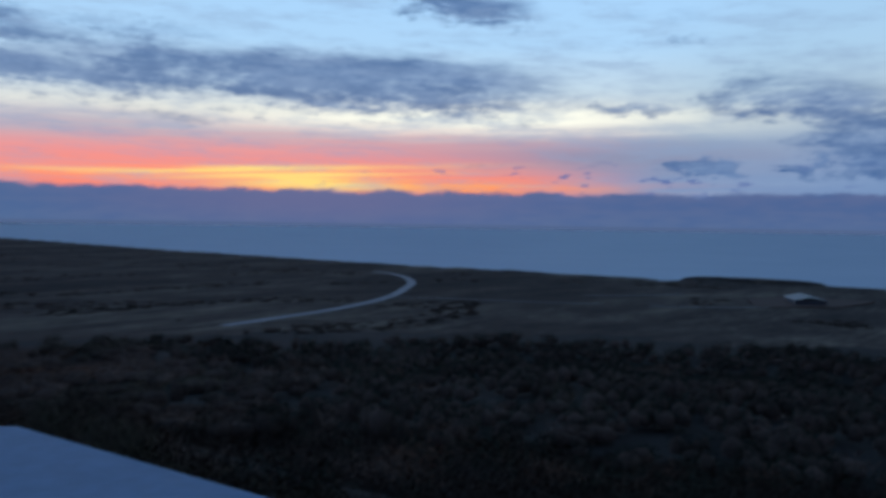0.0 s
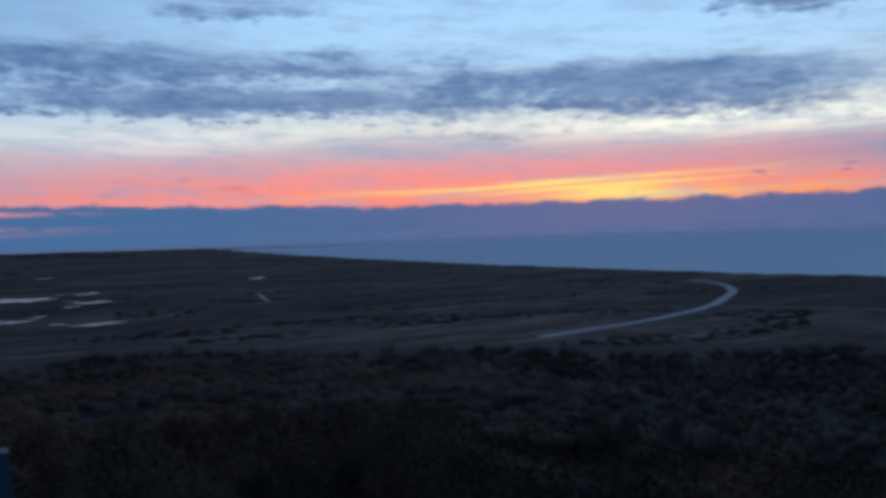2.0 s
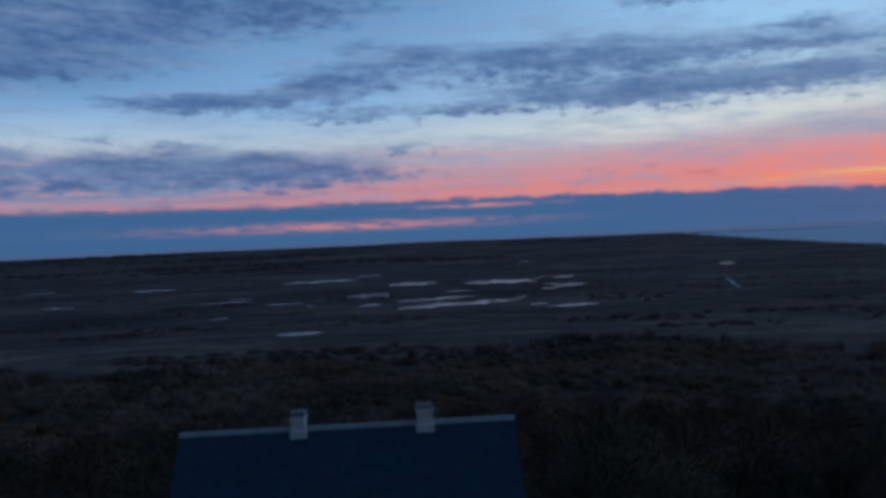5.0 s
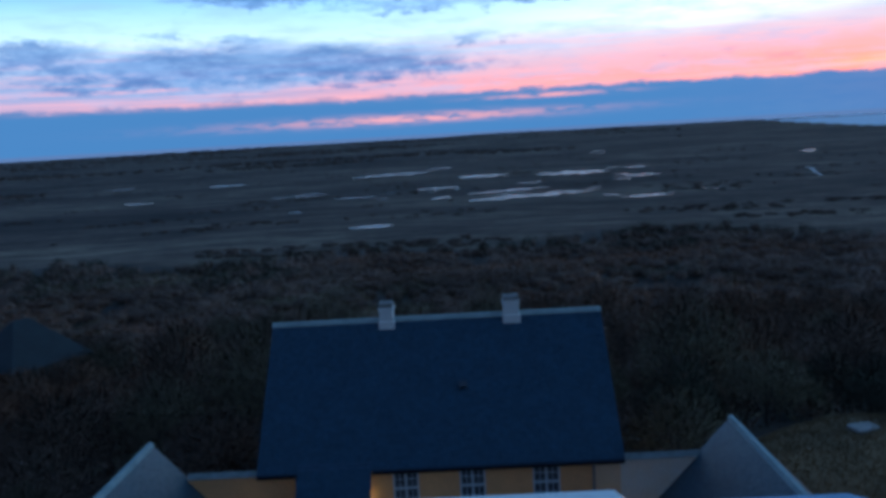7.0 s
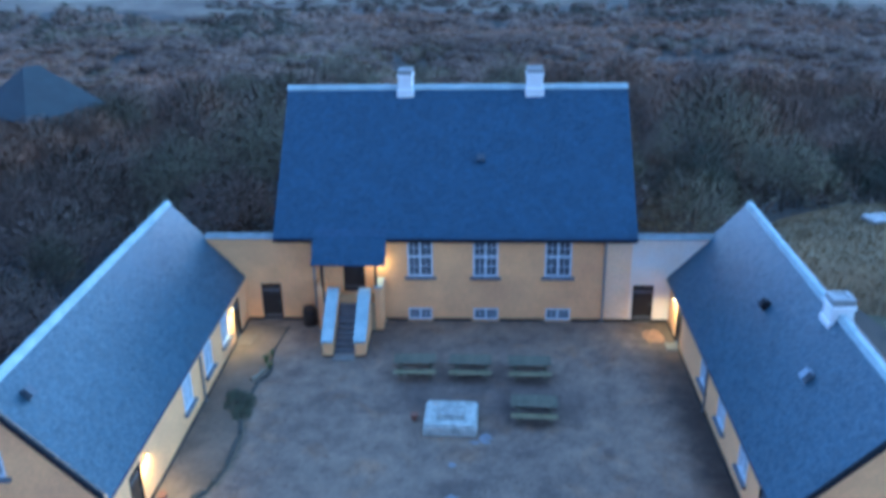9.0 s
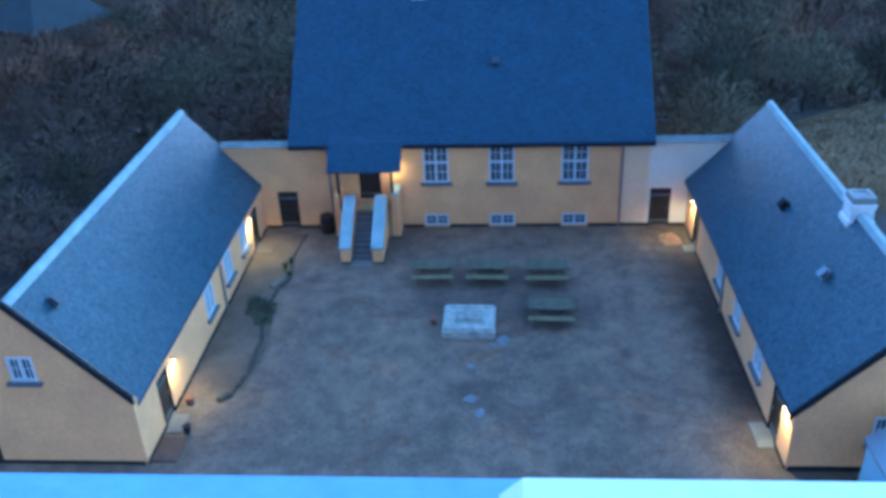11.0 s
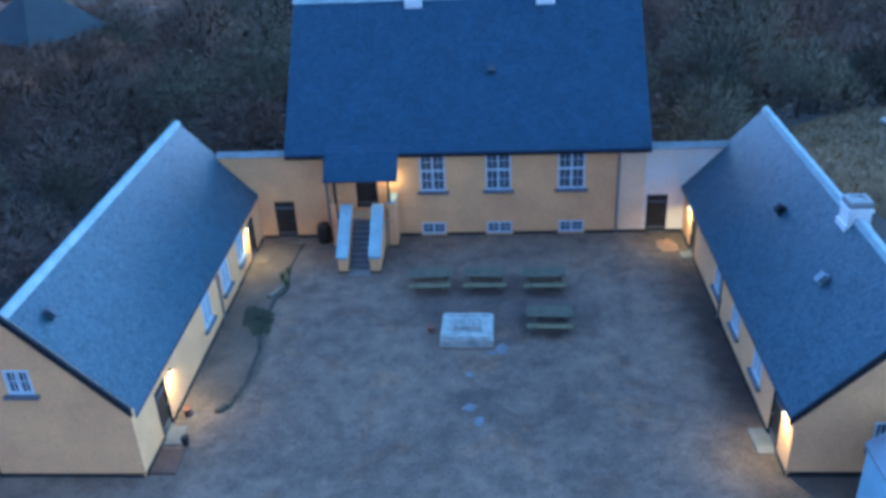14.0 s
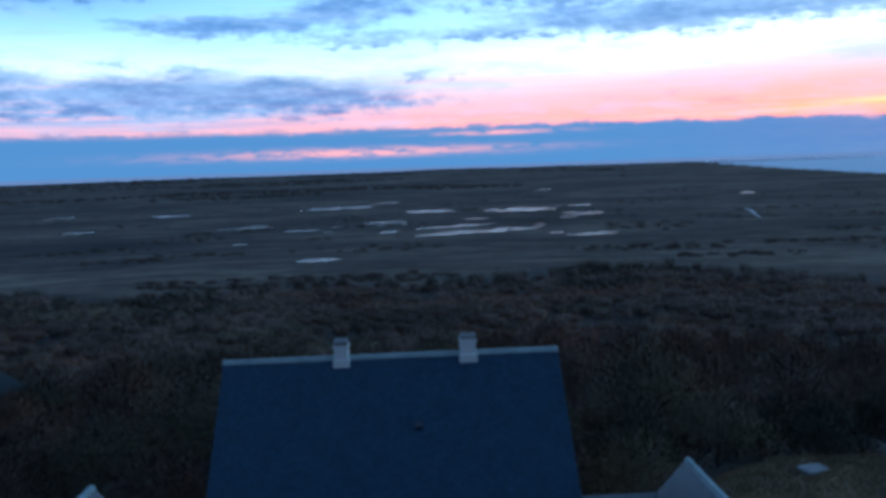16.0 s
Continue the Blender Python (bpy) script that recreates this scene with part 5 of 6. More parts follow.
def puddle(x, y, rx, ry, seed):
    rnd = random.Random(seed)
    pts = [(x + rx * rnd.uniform(0.55, 1.1) * math.cos(k * math.tau / 15), y + ry * rnd.uniform(0.55, 1.1) * math.sin(k * math.tau / 15)) for k in range(15)]
    return solid("puddle", prism(pts, "z", 0.0, 0.026), ICE, "small pale frozen puddle on the gravel", "puddle", "frozen puddles", kind="structure")


ICE = material("pale_ice", (0.20, 0.20, 0.225), 0.5, 3.5, 0.3, 0.4, other=(0.13, 0.115, 0.11))
for k, q in enumerate(((-0.55, 32.0, 0.34, 0.42), (-0.95, 31.7, 0.30, 0.14), (-1.78, 28.1, 0.30, 0.28), (-1.42, 27.35, 0.22, 0.34), (-1.85, 30.2, 0.22, 0.18))):
    puddle(*q, 70 + k)


def slab(x0, x1, y0, y1, mat, label):
    return solid("door_slab", boxes((x0, x1, y0, y1, -0.03, 0.085), bevel=0.012), mat, label, "slab")


slab(-12.94, -12.33, 26.0, 27.05, SLAB, "pale concrete slab before the wing door")
slab(-12.94, -12.0, 24.5, 25.75, COBBLE, "patch of dark cobbled paving by the wing corner")
slab(-12.94, -12.15, 39.5, 40.65, DULLSLAB, "dull brown slab before the far wing door")
slab(8.22, 8.80, 25.5, 26.85, SLAB, "pale concrete slab before the wing door")
slab(8.28, 8.80, 39.4, 40.1, SLAB, "small pale stone slab before the far wing door")


def clay_paving():
    """Orange lamp glow on the gravel before the yard wall's door, built as a patch of coloured pavers."""
    ob = thing("clay_paving", 7.85, 40.8, 0, 0, "patch of orange pavers in place of lamp glow on the gravel", "paving", kind="structure")
    rnd = random.Random(41)
    for i in range(9):
        for j in range(6):
            u, v = (i - 4) * 0.112, (j - 2.5) * 0.222 + (0.111 if i % 2 else 0)
            if (u / 0.56) ** 2 + (v / 0.72) ** 2 > rnd.uniform(0.75, 1.1):
                continue
            part("paver", boxes((u - 0.052, u + 0.052, v - 0.107, v + 0.107, -0.03, 0.036 + rnd.uniform(0, 0.012)), bevel=0.006), GLOWPAVER, ob)
    return ob


clay_paving()


def pot(x, y, r, h, mat, label):
    ob = thing("flower_pot", x, y, 0.03, 0, label, "pot")
    bm = bmesh.new()
    bmesh.ops.create_cone(bm, cap_ends=True, segments=16, radius1=r * 0.7, radius2=r, depth=h, matrix=Matrix.Translation((0, 0, h / 2)))
    part("body", bm, mat, ob)
    bm = bmesh.new()
    bmesh.ops.create_cone(bm, cap_ends=True, segments=16, radius1=r * 1.1, radius2=r * 1.1, depth=0.05, matrix=Matrix.Translation((0, 0, h + 0.026)))
    part("rim", bm, mat, ob)
    return ob


pot(-12.55, 27.75, 0.17, 0.28, TERRA, "small reddish clay pot beside the wing door")
pot(-12.1, 26.05, 0.14, 0.30, BOARD, "small dark pot on the door slab")
pot(-3.55, 33.3, 0.16, 0.22, TERRA, "small reddish clay pot beside the stone block")


def barrel(x, y):
    ob = thing("rain_barrel", x, y, 0.02, 0, "dark rain barrel under the downpipe beside the steps", "barrel")
    bm = bmesh.new()
    rings = []
    for z, r in ((0, 0.30), (0.3, 0.36), (0.55, 0.37), (0.85, 0.34), (1.0, 0.30)):
        rings.append([bm.verts.new((r * math.cos(k * math.tau / 18), r * math.sin(k * math.tau / 18), z)) for k in range(18)])
    for a, b in zip(rings, rings[1:]):
        for k in range(18):
            bm.faces.new((a[k], a[(k + 1) % 18], b[(k + 1) % 18], b[k]))
    bm.faces.new(rings[0])
    bm.faces.new(rings[-1])
    part("body", bm, DOOR, ob)
    for z in (0.22, 0.75):
        bm = bmesh.new()
        bmesh.ops.create_cone(bm, cap_ends=False, segments=18, radius1=0.372, radius2=0.372, depth=0.05, matrix=Matrix.Translation((0, 0, z)))
        part("hoop", bm, BOARD, ob)
    return ob


barrel(-9.62, 41.85)


# white lime with the blue sky light of the shaded wall painted in
LIMED = material("sky_blue_lime", (0.34, 0.52, 0.62), 0.85, 1.2, 0.12, 0.3, other=(0.27, 0.44, 0.54))


def annex():
    ob = thing("annex", 12.3, 21.5, 0, 0, "small white-limed outhouse with a grey lead roof", "outhouse")
    inv = ob.matrix_basis.inverted()
    a = part("wall", boxes((10.65, 13.7, 19.2, 23.2, -0.1, 2.45)), LIMED, ob)
    b = part("roof", prism([(10.58, 2.42), (12.2, 3.65), (13.85, 2.42), (13.85, 2.34), (12.2, 3.52), (10.58, 2.34)], "y", 19.05, 23.35), ZINC, ob, "grey lead roof")
    c = part("gable", prism([(10.65, 2.452), (13.7, 2.452), (12.2, 3.50)], "y", 19.2, 23.2), LIMED, ob)
    for o in (a, b, c):
        o.matrix_parent_inverse = inv


annex()


# ---- the lighthouse tower ----
TC, TOPZ = (-0.7, -0.20), 20.40


def octagon(ap, z):
    r = ap / math.cos(math.pi / 8)
    return [Vector((TC[0] + r * math.sin(math.pi / 8 + k * math.pi / 4), TC[1] + r * math.cos(math.pi / 8 + k * math.pi / 4), z)) for k in range(8)]


def ring(levels, closed):
    """Octagonal shells stacked from (apothem, height) pairs."""
    bm = bmesh.new()
    rows = [[bm.verts.new(v) for v in octagon(a, z)] for a, z in levels]
    pairs = list(zip(rows, rows[1:])) + ([(rows[-1], rows[0])] if closed else [])
    for a, b in pairs:
        for k in range(8):
            bm.faces.new((a[k], a[(k + 1) % 8], b[(k + 1) % 8], b[k]))
    if not closed:
        bm.faces.new(rows[0])
        bm.faces.new(rows[-1])
    return bm


def tower():
    ob = thing("lighthouse_tower", TC[0], TC[1], 0, 0, "white eight-sided lighthouse tower with a walled gallery", "lighthouse")
    inv = ob.matrix_basis.inverted()
    obs = [part("shaft", ring([(2.95, -0.3), (2.45, 18.4), (2.70, 18.8), (2.70, 19.25)], False), WHITE, ob),
           part("gallery_floor", ring([(1.94, 19.252), (1.94, 19.32)], False), SLAB, ob),
           part("parapet", ring([(2.70, 19.252), (2.70, TOPZ - 0.10), (1.96, TOPZ - 0.10), (1.96, 19.252)], True), WHITE, ob),
           part("coping", ring([(2.75, TOPZ - 0.098), (2.75, TOPZ - 0.015), (2.735, TOPZ), (1.945, TOPZ), (1.93, TOPZ - 0.015), (1.93, TOPZ - 0.098)], True), COPING, ob, "broad smooth coping with sky blue put into its colour")]
    for o in obs:
        o.matrix_parent_inverse = inv


tower()
solid("coping_plate", boxes((-0.61, 0.03, 2.12, 2.506, TOPZ + 0.002, TOPZ + 0.048), bevel=0.02), PLATE, "short white plate lying on the tower's coping", "plate")


# ---- ponds, road, far places ----
def pond(x0, y0, x1, y1, width, seed):
    """A long shallow pool with an uneven shore between two ends."""
    rnd = random.Random(seed)
    a, b = Vector((x0, y0)), Vector((x1, y1))
    d = b - a
    n = Vector((-d.y, d.x)).normalized()
    left, right = [], []
    steps = 13
    for k in range(steps + 1):
        s = k / steps
        w = 1.9 * width * math.sqrt(max(0.02, math.sin(math.pi * min(0.98, max(0.02, s))))) * 0.5
        c = a + d * s
        left.append(c + n * w * rnd.uniform(0.15, 1.45))
        right.append(c - n * w * rnd.uniform(0.25, 1.35))
    z = max(land(*p) for p in left + right) + 0.12
    bm = bmesh.new()
    bm.faces.new([bm.verts.new((p.x, p.y, z)) for p in left + right[::-1]])
    me = bpy.data.meshes.new("pond")
    bm.to_mesh(me)
    bm.free()
    me.materials.append(POND)
    return tagged(new("pond", me), "shallow flooded pool shining among the heath", "pond", "pools on the plain", "structure")


POOLS = ((-77, 570, -47, 576, 9), (3, 780, 125, 830, 17), (-5, 1199, 58, 1229, 34), (100, 1183, 197, 1172, 44), (232, 1230, 255, 1248, 22),
         (197, 1032, 235, 1057, 20), (131, 726, 176, 735, 11), (-221, 989, -157, 999, 9), (-134, 911, -94, 922, 10), (-175, 1386, -57, 1427, 34),
         (-53, 990, -5, 1012, 12), (4, 879, 91, 917, 13), (-403, 1020, -364, 1018, 12), (-582, 1399, -535, 1415, 14), (-398, 1358, -330, 1344, 16),
         (287, 1960, 313, 1925, 18), (170, 985, 192, 1000, 9), (-30, 850, -12, 858, 6), (60, 1010, 92, 1016, 8), (-62, 1560, -20, 1575, 22),
         (560, 1433, 585, 1480, 16), (-156, 757, -141, 759, 6), (-388, 1325, -357, 1335, 14), (-31, 832, -20, 848, 6))
for k, q in enumerate(POOLS):
    pond(*q, k)


def small_pools():
    """Loose puddles of flood water about the longer pools."""
    rnd = random.Random(17)
    for q in POOLS[1:12]:
        for _ in range(2):
            s = rnd.uniform(-0.2, 1.2)
            x, y = q[0] + (q[2] - q[0]) * s + rnd.uniform(-25, 25), q[1] + (q[3] - q[1]) * s + rnd.choice((-1, 1)) * rnd.uniform(30, 60)
            w = rnd.uniform(8, 22)
            pond(x, y, x + w, y + rnd.uniform(-3, 6), rnd.uniform(4, 8), rnd.randrange(999))


small_pools()


def ribbon(name, pts, width, mat, label, category):
    bm = bmesh.new()
    rows = []
    fine = []
    for p, q in zip(pts, pts[1:]):
        m = max(2, int((Vector(q) - Vector(p)).length / 12))
        fine += [Vector(p).lerp(Vector(q), k / m) for k in range(m)]
    fine.append(Vector(pts[-1]))
    for i, p in enumerate(fine):
        d = fine[min(i + 1, len(fine) - 1)] - fine[max(i - 1, 0)]
        n = Vector((-d.y, d.x)).normalized() * width / 2
        z = max(land(p.x + s * n.x, p.y + s * n.y) for s in (-1, 0, 1)) + 0.25
        rows.append([bm.verts.new((p.x + n.x, p.y + n.y, z)), bm.verts.new((p.x - n.x, p.y - n.y, z))])
    for a, b in zip(rows, rows[1:]):
        bm.faces.new((a[0], a[1], b[1], b[0]))
    return solid(name, bm, mat, label, category, kind="structure")


ROAD = ((314, 375), (345, 383), (378, 393), (419, 406), (460, 420), (496, 433), (530, 447), (577, 471), (621, 498), (666, 526), (702, 550), (741, 581), (777, 615), (806, 650), (829, 687), (849, 729))
ribbon("road", ROAD, 9, ROADM, "pale gravel road bending towards the shore", "road")
for pts in (((556, 462), (575, 425), (590, 383), (605, 339), (625, 298)), ((698, 351), (717, 325), (750, 308), (785, 293)), ((643, 267), (641, 250), (669, 210), (690, 190))):
    ribbon("lane", pts, 6, LANE, "pale gravel lane across the heath", "lane")


def shore_hall():
    """A low dark-roofed hall in a pale gravel court by the shore."""
    pts = [(757, 226), (818, 207), (808, 136), (730, 147), (684, 198)]
    z = max(land(*p) for p in pts) + 0.4
    solid("gravel_court", prism(pts, "z", z - 2.5, z), COBBLE, "pale gravel court round the low hall", "court", kind="structure")
    ob = thing("hall", 758, 180, z, 24, "long low hall with a dark blue-grey roof on a gravel court", "building")
    part("wall", boxes((-24, 24, -12, 12, -1, 3.2)), SILL, ob)
    part("roof", prism([(-13, 3.2), (0, 6.0), (13, 3.2), (13, 2.95), (0, 5.7), (-13, 2.95)], "x", -25, 25), SLATE_X, ob, "dark blue-grey roof")
    for k in range(6):
        x = -20 + 8 * k
        part("window", boxes((x - 1, x + 1, -12.05, -12.004, 1.0, 2.4)), GLASS, ob)


shore_hall()
ribbon("lane", ((354, 871), (372, 930), (390, 985), (394, 1020)), 4, ROADM, "narrow pale track across the heath", "lane")


MX, MY = 24.8, 50.2


def mound_height(x, y):
    q = math.hypot((x - MX) / 12.3, (y - MY) / 9.0)
    s = smooth(1 - q, 0.0, 0.42)
    n = noise.noise(Vector((x / 4, y / 4, 0))) * 0.35 + noise.noise(Vector((x / 1.3, y / 1.3, 3))) * 0.14
    return (land(x, y) - 0.6) * (1 - s) + s * (1.45 + 0.5 * smooth(1 - q, 0.3, 1.0)) + n * smooth(1 - q, 0, 0.3)


def grassy_mound():
    n = 56
    bm = bmesh.new()
    grid = [[bm.verts.new((MX - 15 + 30 * i / n, MY - 12 + 24 * j / n, 0)) for i in range(n + 1)] for j in range(n + 1)]
    for row in grid:
        for v in row:
            v.co.z = mound_height(v.co.x, v.co.y)
    for j in range(n):
        for i in range(n):
            bm.faces.new((grid[j][i], grid[j][i + 1], grid[j + 1][i + 1], grid[j + 1][i]))
    solid("grassy_mound", bm, GRASS, "rough grassy mound behind the wing", "mound", kind="structure", smooth=True)
    rnd = random.Random(51)
    verts, faces = [], []
    for _ in range(42000):
        x, y = MX + rnd.uniform(-12, 12), MY + rnd.uniform(-8.8, 8.8)
        if math.hypot((x - MX) / 12.0, (y - MY) / 8.8) > 1 or (x < 16.6 and y < 43.5):
            continue
        z = mound_height(x, y)
        a = rnd.uniform(0, math.tau)
        u = Vector((math.cos(a), math.sin(a), 0)) * rnd.uniform(0.02, 0.05)
        c = Vector((x, y, z - 0.03))
        tip = c + Vector((rnd.gauss(0.05, 0.12), rnd.gauss(0, 0.12), rnd.uniform(0.12, 0.36)))
        i = len(verts)
        verts += [tuple(c - u), tuple(c + u), tuple(tip)]
        faces.append((i, i + 1, i + 2))
    me = bpy.data.meshes.new("mound_grass")
    me.from_pydata(verts, [], faces)
    me.materials.append(GRASS)
    tagged(new("mound_grass", me), "dry tussocky winter grass on the mound", "grass", kind="stuff")


grassy_mound()


def bunker(x, y, rz):
    ob = thing("bunker", x, y, mound_height(x, y) - 0.45, rz, "half-buried pale concrete bunker on the grassy mound", "bunker")
    part("roof_slab", boxes((-0.8, 0.8, -0.7, 0.7, 0.40, 0.72), bevel=0.07), CONCRETE, ob)
    part("wall", boxes((-0.68, 0.68, -0.58, 0.58, -0.6, 0.398)), CONCRETE, ob)
    # the wall is uncut: a dark block paints the shade of the opening
    part("doorway", boxes((0.05, 0.62, -0.66, -0.583, -0.5, 0.28)), BOARD, ob, "dark block in place of the shaded low doorway")
    return ob


bunker(23.4, 52.6, 12)


def outlying_house(x, y, rz, w, d, eave, ridge, label):
    """A cottage with a hipped roof; eave and ridge are heights above the yard."""
    ob = thing("cottage", x, y, 0, rz, label, "house")
    part("wall", boxes((-w / 2, w / 2, -d / 2, d / 2, land(x, y) - 2, eave)), BARK, ob, "dark timber wall")
    e, f, k = w / 2 + 0.3, d / 2 + 0.3, d / 2 - w * 0.42
    bm = bmesh.new()
    lo = [bm.verts.new(v) for v in ((-e, -f, eave), (e, -f, eave), (e, f, eave), (-e, f, eave))]
    hi = [bm.verts.new(v) for v in ((0, -k, ridge), (0, k, ridge))]
    for q in ((lo[0], lo[1], hi[0]), (lo[1], lo[2], hi[1], hi[0]), (lo[2], lo[3], hi[1]), (lo[3], lo[0], hi[0], hi[1]), tuple(lo[::-1])):
        bm.faces.new(q)
    part("roof", bm, ETERNIT, ob, "dull grey hipped roof")
    return ob


outlying_house(-51.5, 97.5, -28, 9.6, 10, -2.0, 2.8, "grey-roofed cottage half hidden in the bare scrub")


# far headland across the bay
def headland():
    bm = bmesh.new()
    pts = [(radians(14 + 14.5 * k / 20), 4550, 4.6 * (1 - k / 20) ** 0.6 * (0.75 + 0.25 * math.sin(k * 1.7))) for k in range(21)]
    low = [bm.verts.new((r * math.sin(a), r * math.cos(a), -43 + rise(r))) for a, r, h in pts]
    top = [bm.verts.new(((r + 60) * math.sin(a), (r + 60) * math.cos(a), -42.6 + rise(r + 60) + h)) for a, r, h in pts]
    bak = [bm.verts.new(((r + 200) * math.sin(a), (r + 200) * math.cos(a), -43 + rise(r + 200))) for a, r, h in pts]
    for i in range(20):
        bm.faces.new((low[i], low[i + 1], top[i + 1], top[i]))
        bm.faces.new((top[i], top[i + 1], bak[i + 1], bak[i]))
    return solid("headland", bm, HEATH, "low dark headland far across the bay", "headland", kind="structure")


headland()


def dune_block():
    x, y = 1000, 296
    ob = thing("dune_mound", x, y, land(x, y), 0, "flat-topped dark dune above the shore", "mound", kind="structure")
    bm = bmesh.new()
    rnd = random.Random(2)
    n = 24
    rows = []
    for r, z in ((1.0, -1), (0.86, 3.0), (0.72, 4.6), (0.3, 4.9)):
        rows.append([bm.verts.new((28 * r * math.cos(k * math.tau / n) * rnd.uniform(0.95, 1.05), 85 * r * math.sin(k * math.tau / n) * rnd.uniform(0.95, 1.05), z + rnd.uniform(-0.2, 0.2))) for k in range(n)])
    for a, b in zip(rows, rows[1:]):
        for k in range(n):
            bm.faces.new((a[k], a[(k + 1) % n], b[(k + 1) % n], b[k]))
    bm.faces.new(rows[-1])
    part("dune", bm, HEATH, ob)


dune_block()


FOOTPATHS = (((88, 126), (80, 113), (77.5, 95), (74, 76), (73, 60), (71, 46)), ((40, 84), (38.6, 76), (37.8, 67), (37.3, 58)))
for pts in FOOTPATHS:
    ribbon("footpath", pts, 3.2, TRODDEN, "trodden earth footpath through the scrub", "path")


ribbon("gravel_path", ((18.2, 14), (18.4, 24), (18.5, 34), (18.7, 41), (17.9, 45)), 1.5, TRODDEN, "grey gravel path along the outer wall of the wing", "path")


def white_bench(x, y, rz):
    ob = thing("bench", x, y, land(x, y), rz, "low white-painted wooden bench beside the gravel path", "bench")
    for k in range(3):
        v = -0.17 + 0.17 * k
        part("seat_slat", boxes((-0.8, 0.8, v - 0.075, v + 0.075, 0.42, 0.46), bevel=0.01), WHITE, ob)
    for u in (-0.62, 0.62):
        part("leg", boxes((u - 0.05, u + 0.05, -0.2, 0.2, 0.0, 0.418), bevel=0.01), WHITE, ob)


white_bench(19.9, 40.9, 100)


# ---- trees and scrub ----
def crown_mesh(name, verts, faces, normals, mats, idx=None):
    """Twig slivers whose shading follows the rounded crown that they fill."""
    me = bpy.data.meshes.new(name)
    me.from_pydata(verts, [], faces)
    for m in mats:
        me.materials.append(m)
    if idx:
        me.polygons.foreach_set("material_index", idx)
    me.polygons.foreach_set("use_smooth", [True] * len(faces))
    me.normals_split_custom_set_from_vertices(normals)
    return me


def sliver(verts, faces, normals, c, d, ln, u, n):
    """One twig: a thin triangle from c along d, its front to n."""
    i = len(verts)
    verts += [tuple(c - u), tuple(c + u), tuple(c + d * ln)]
    faces.append((i, i + 1, i + 2) if u.cross(d).dot(n) > 0 else (i + 1, i, i + 2))
    normals += [tuple(n)] * 3


def clump(verts, faces, normals, c, rx, rz, seed, seg=9, rows=5, low=-0.55):
    """A dense uneven mass of twigs: a rounded, dented body open below."""
    i0 = len(verts)
    for j in range(rows + 1):
        s = low + (1 - low) * j / rows
        q = math.sqrt(max(0.0, 1 - s * s)) if j < rows else 0.06
        for k in range(seg):
            a = math.tau * (k + 0.5 * (j % 2)) / seg
            n = Vector((q * math.cos(a), q * math.sin(a), s))
            w = 1 + 0.30 * noise.noise(n * 1.7 + Vector((seed, 0, 0))) + 0.16 * noise.noise(n * 4.5 + Vector((0, seed, 0)))
            verts.append((c.x + rx * w * n.x, c.y + rx * w * n.y, c.z + rz * w * n.z))
            normals.append(tuple((n + Vector((0, 0, 0.4))).normalized()))
    for j in range(rows):
        for k in range(seg):
            m = (k + 1) % seg
            p, q, r, t = i0 + j * seg + k, i0 + j * seg + m, i0 + (j + 1) * seg + m, i0 + (j + 1) * seg + k
            if j % 2:
                faces += [(p, q, r), (p, r, t)]
            else:
                faces += [(p, q, t), (q, r, t)]


def spray(verts, faces, normals, c, rx, rz, count, rnd, ln, wd, low=-0.35, dome=None):
    """Fine twigs standing out of such a mass; dome is the whole crown's (radius, height)."""
    for _ in range(count):
        a, s = rnd.uniform(0, math.tau), rnd.uniform(low, 1)
        q = math.sqrt(1 - s * s)
        n = Vector((q * math.cos(a), q * math.sin(a), s))
        k = rnd.uniform(0.45, 1.0) ** 0.8
        p = Vector((c.x + k * rx * n.x, c.y + k * rx * n.y, c.z + k * rz * n.z))
        d = (n * 0.7 + Vector((rnd.gauss(0, 0.55), rnd.gauss(0, 0.55), rnd.gauss(0.4, 0.5)))).normalized()
        u = d.cross(n + Vector((rnd.gauss(0, 0.4), rnd.gauss(0, 0.4), rnd.gauss(0, 0.4)))).normalized() * rnd.uniform(0.6, 1.3) * wd
        if dome:
            n = (n * 0.6 + Vector((p.x / dome[0], p.y / dome[0], p.z / dome[1]))).normalized()
        sliver(verts, faces, normals, p, d, rnd.uniform(0.5, 1.4) * ln, u, (n + Vector((rnd.gauss(0, 0.06), rnd.gauss(0, 0.06), rnd.gauss(0.3, 0.06)))).normalized())


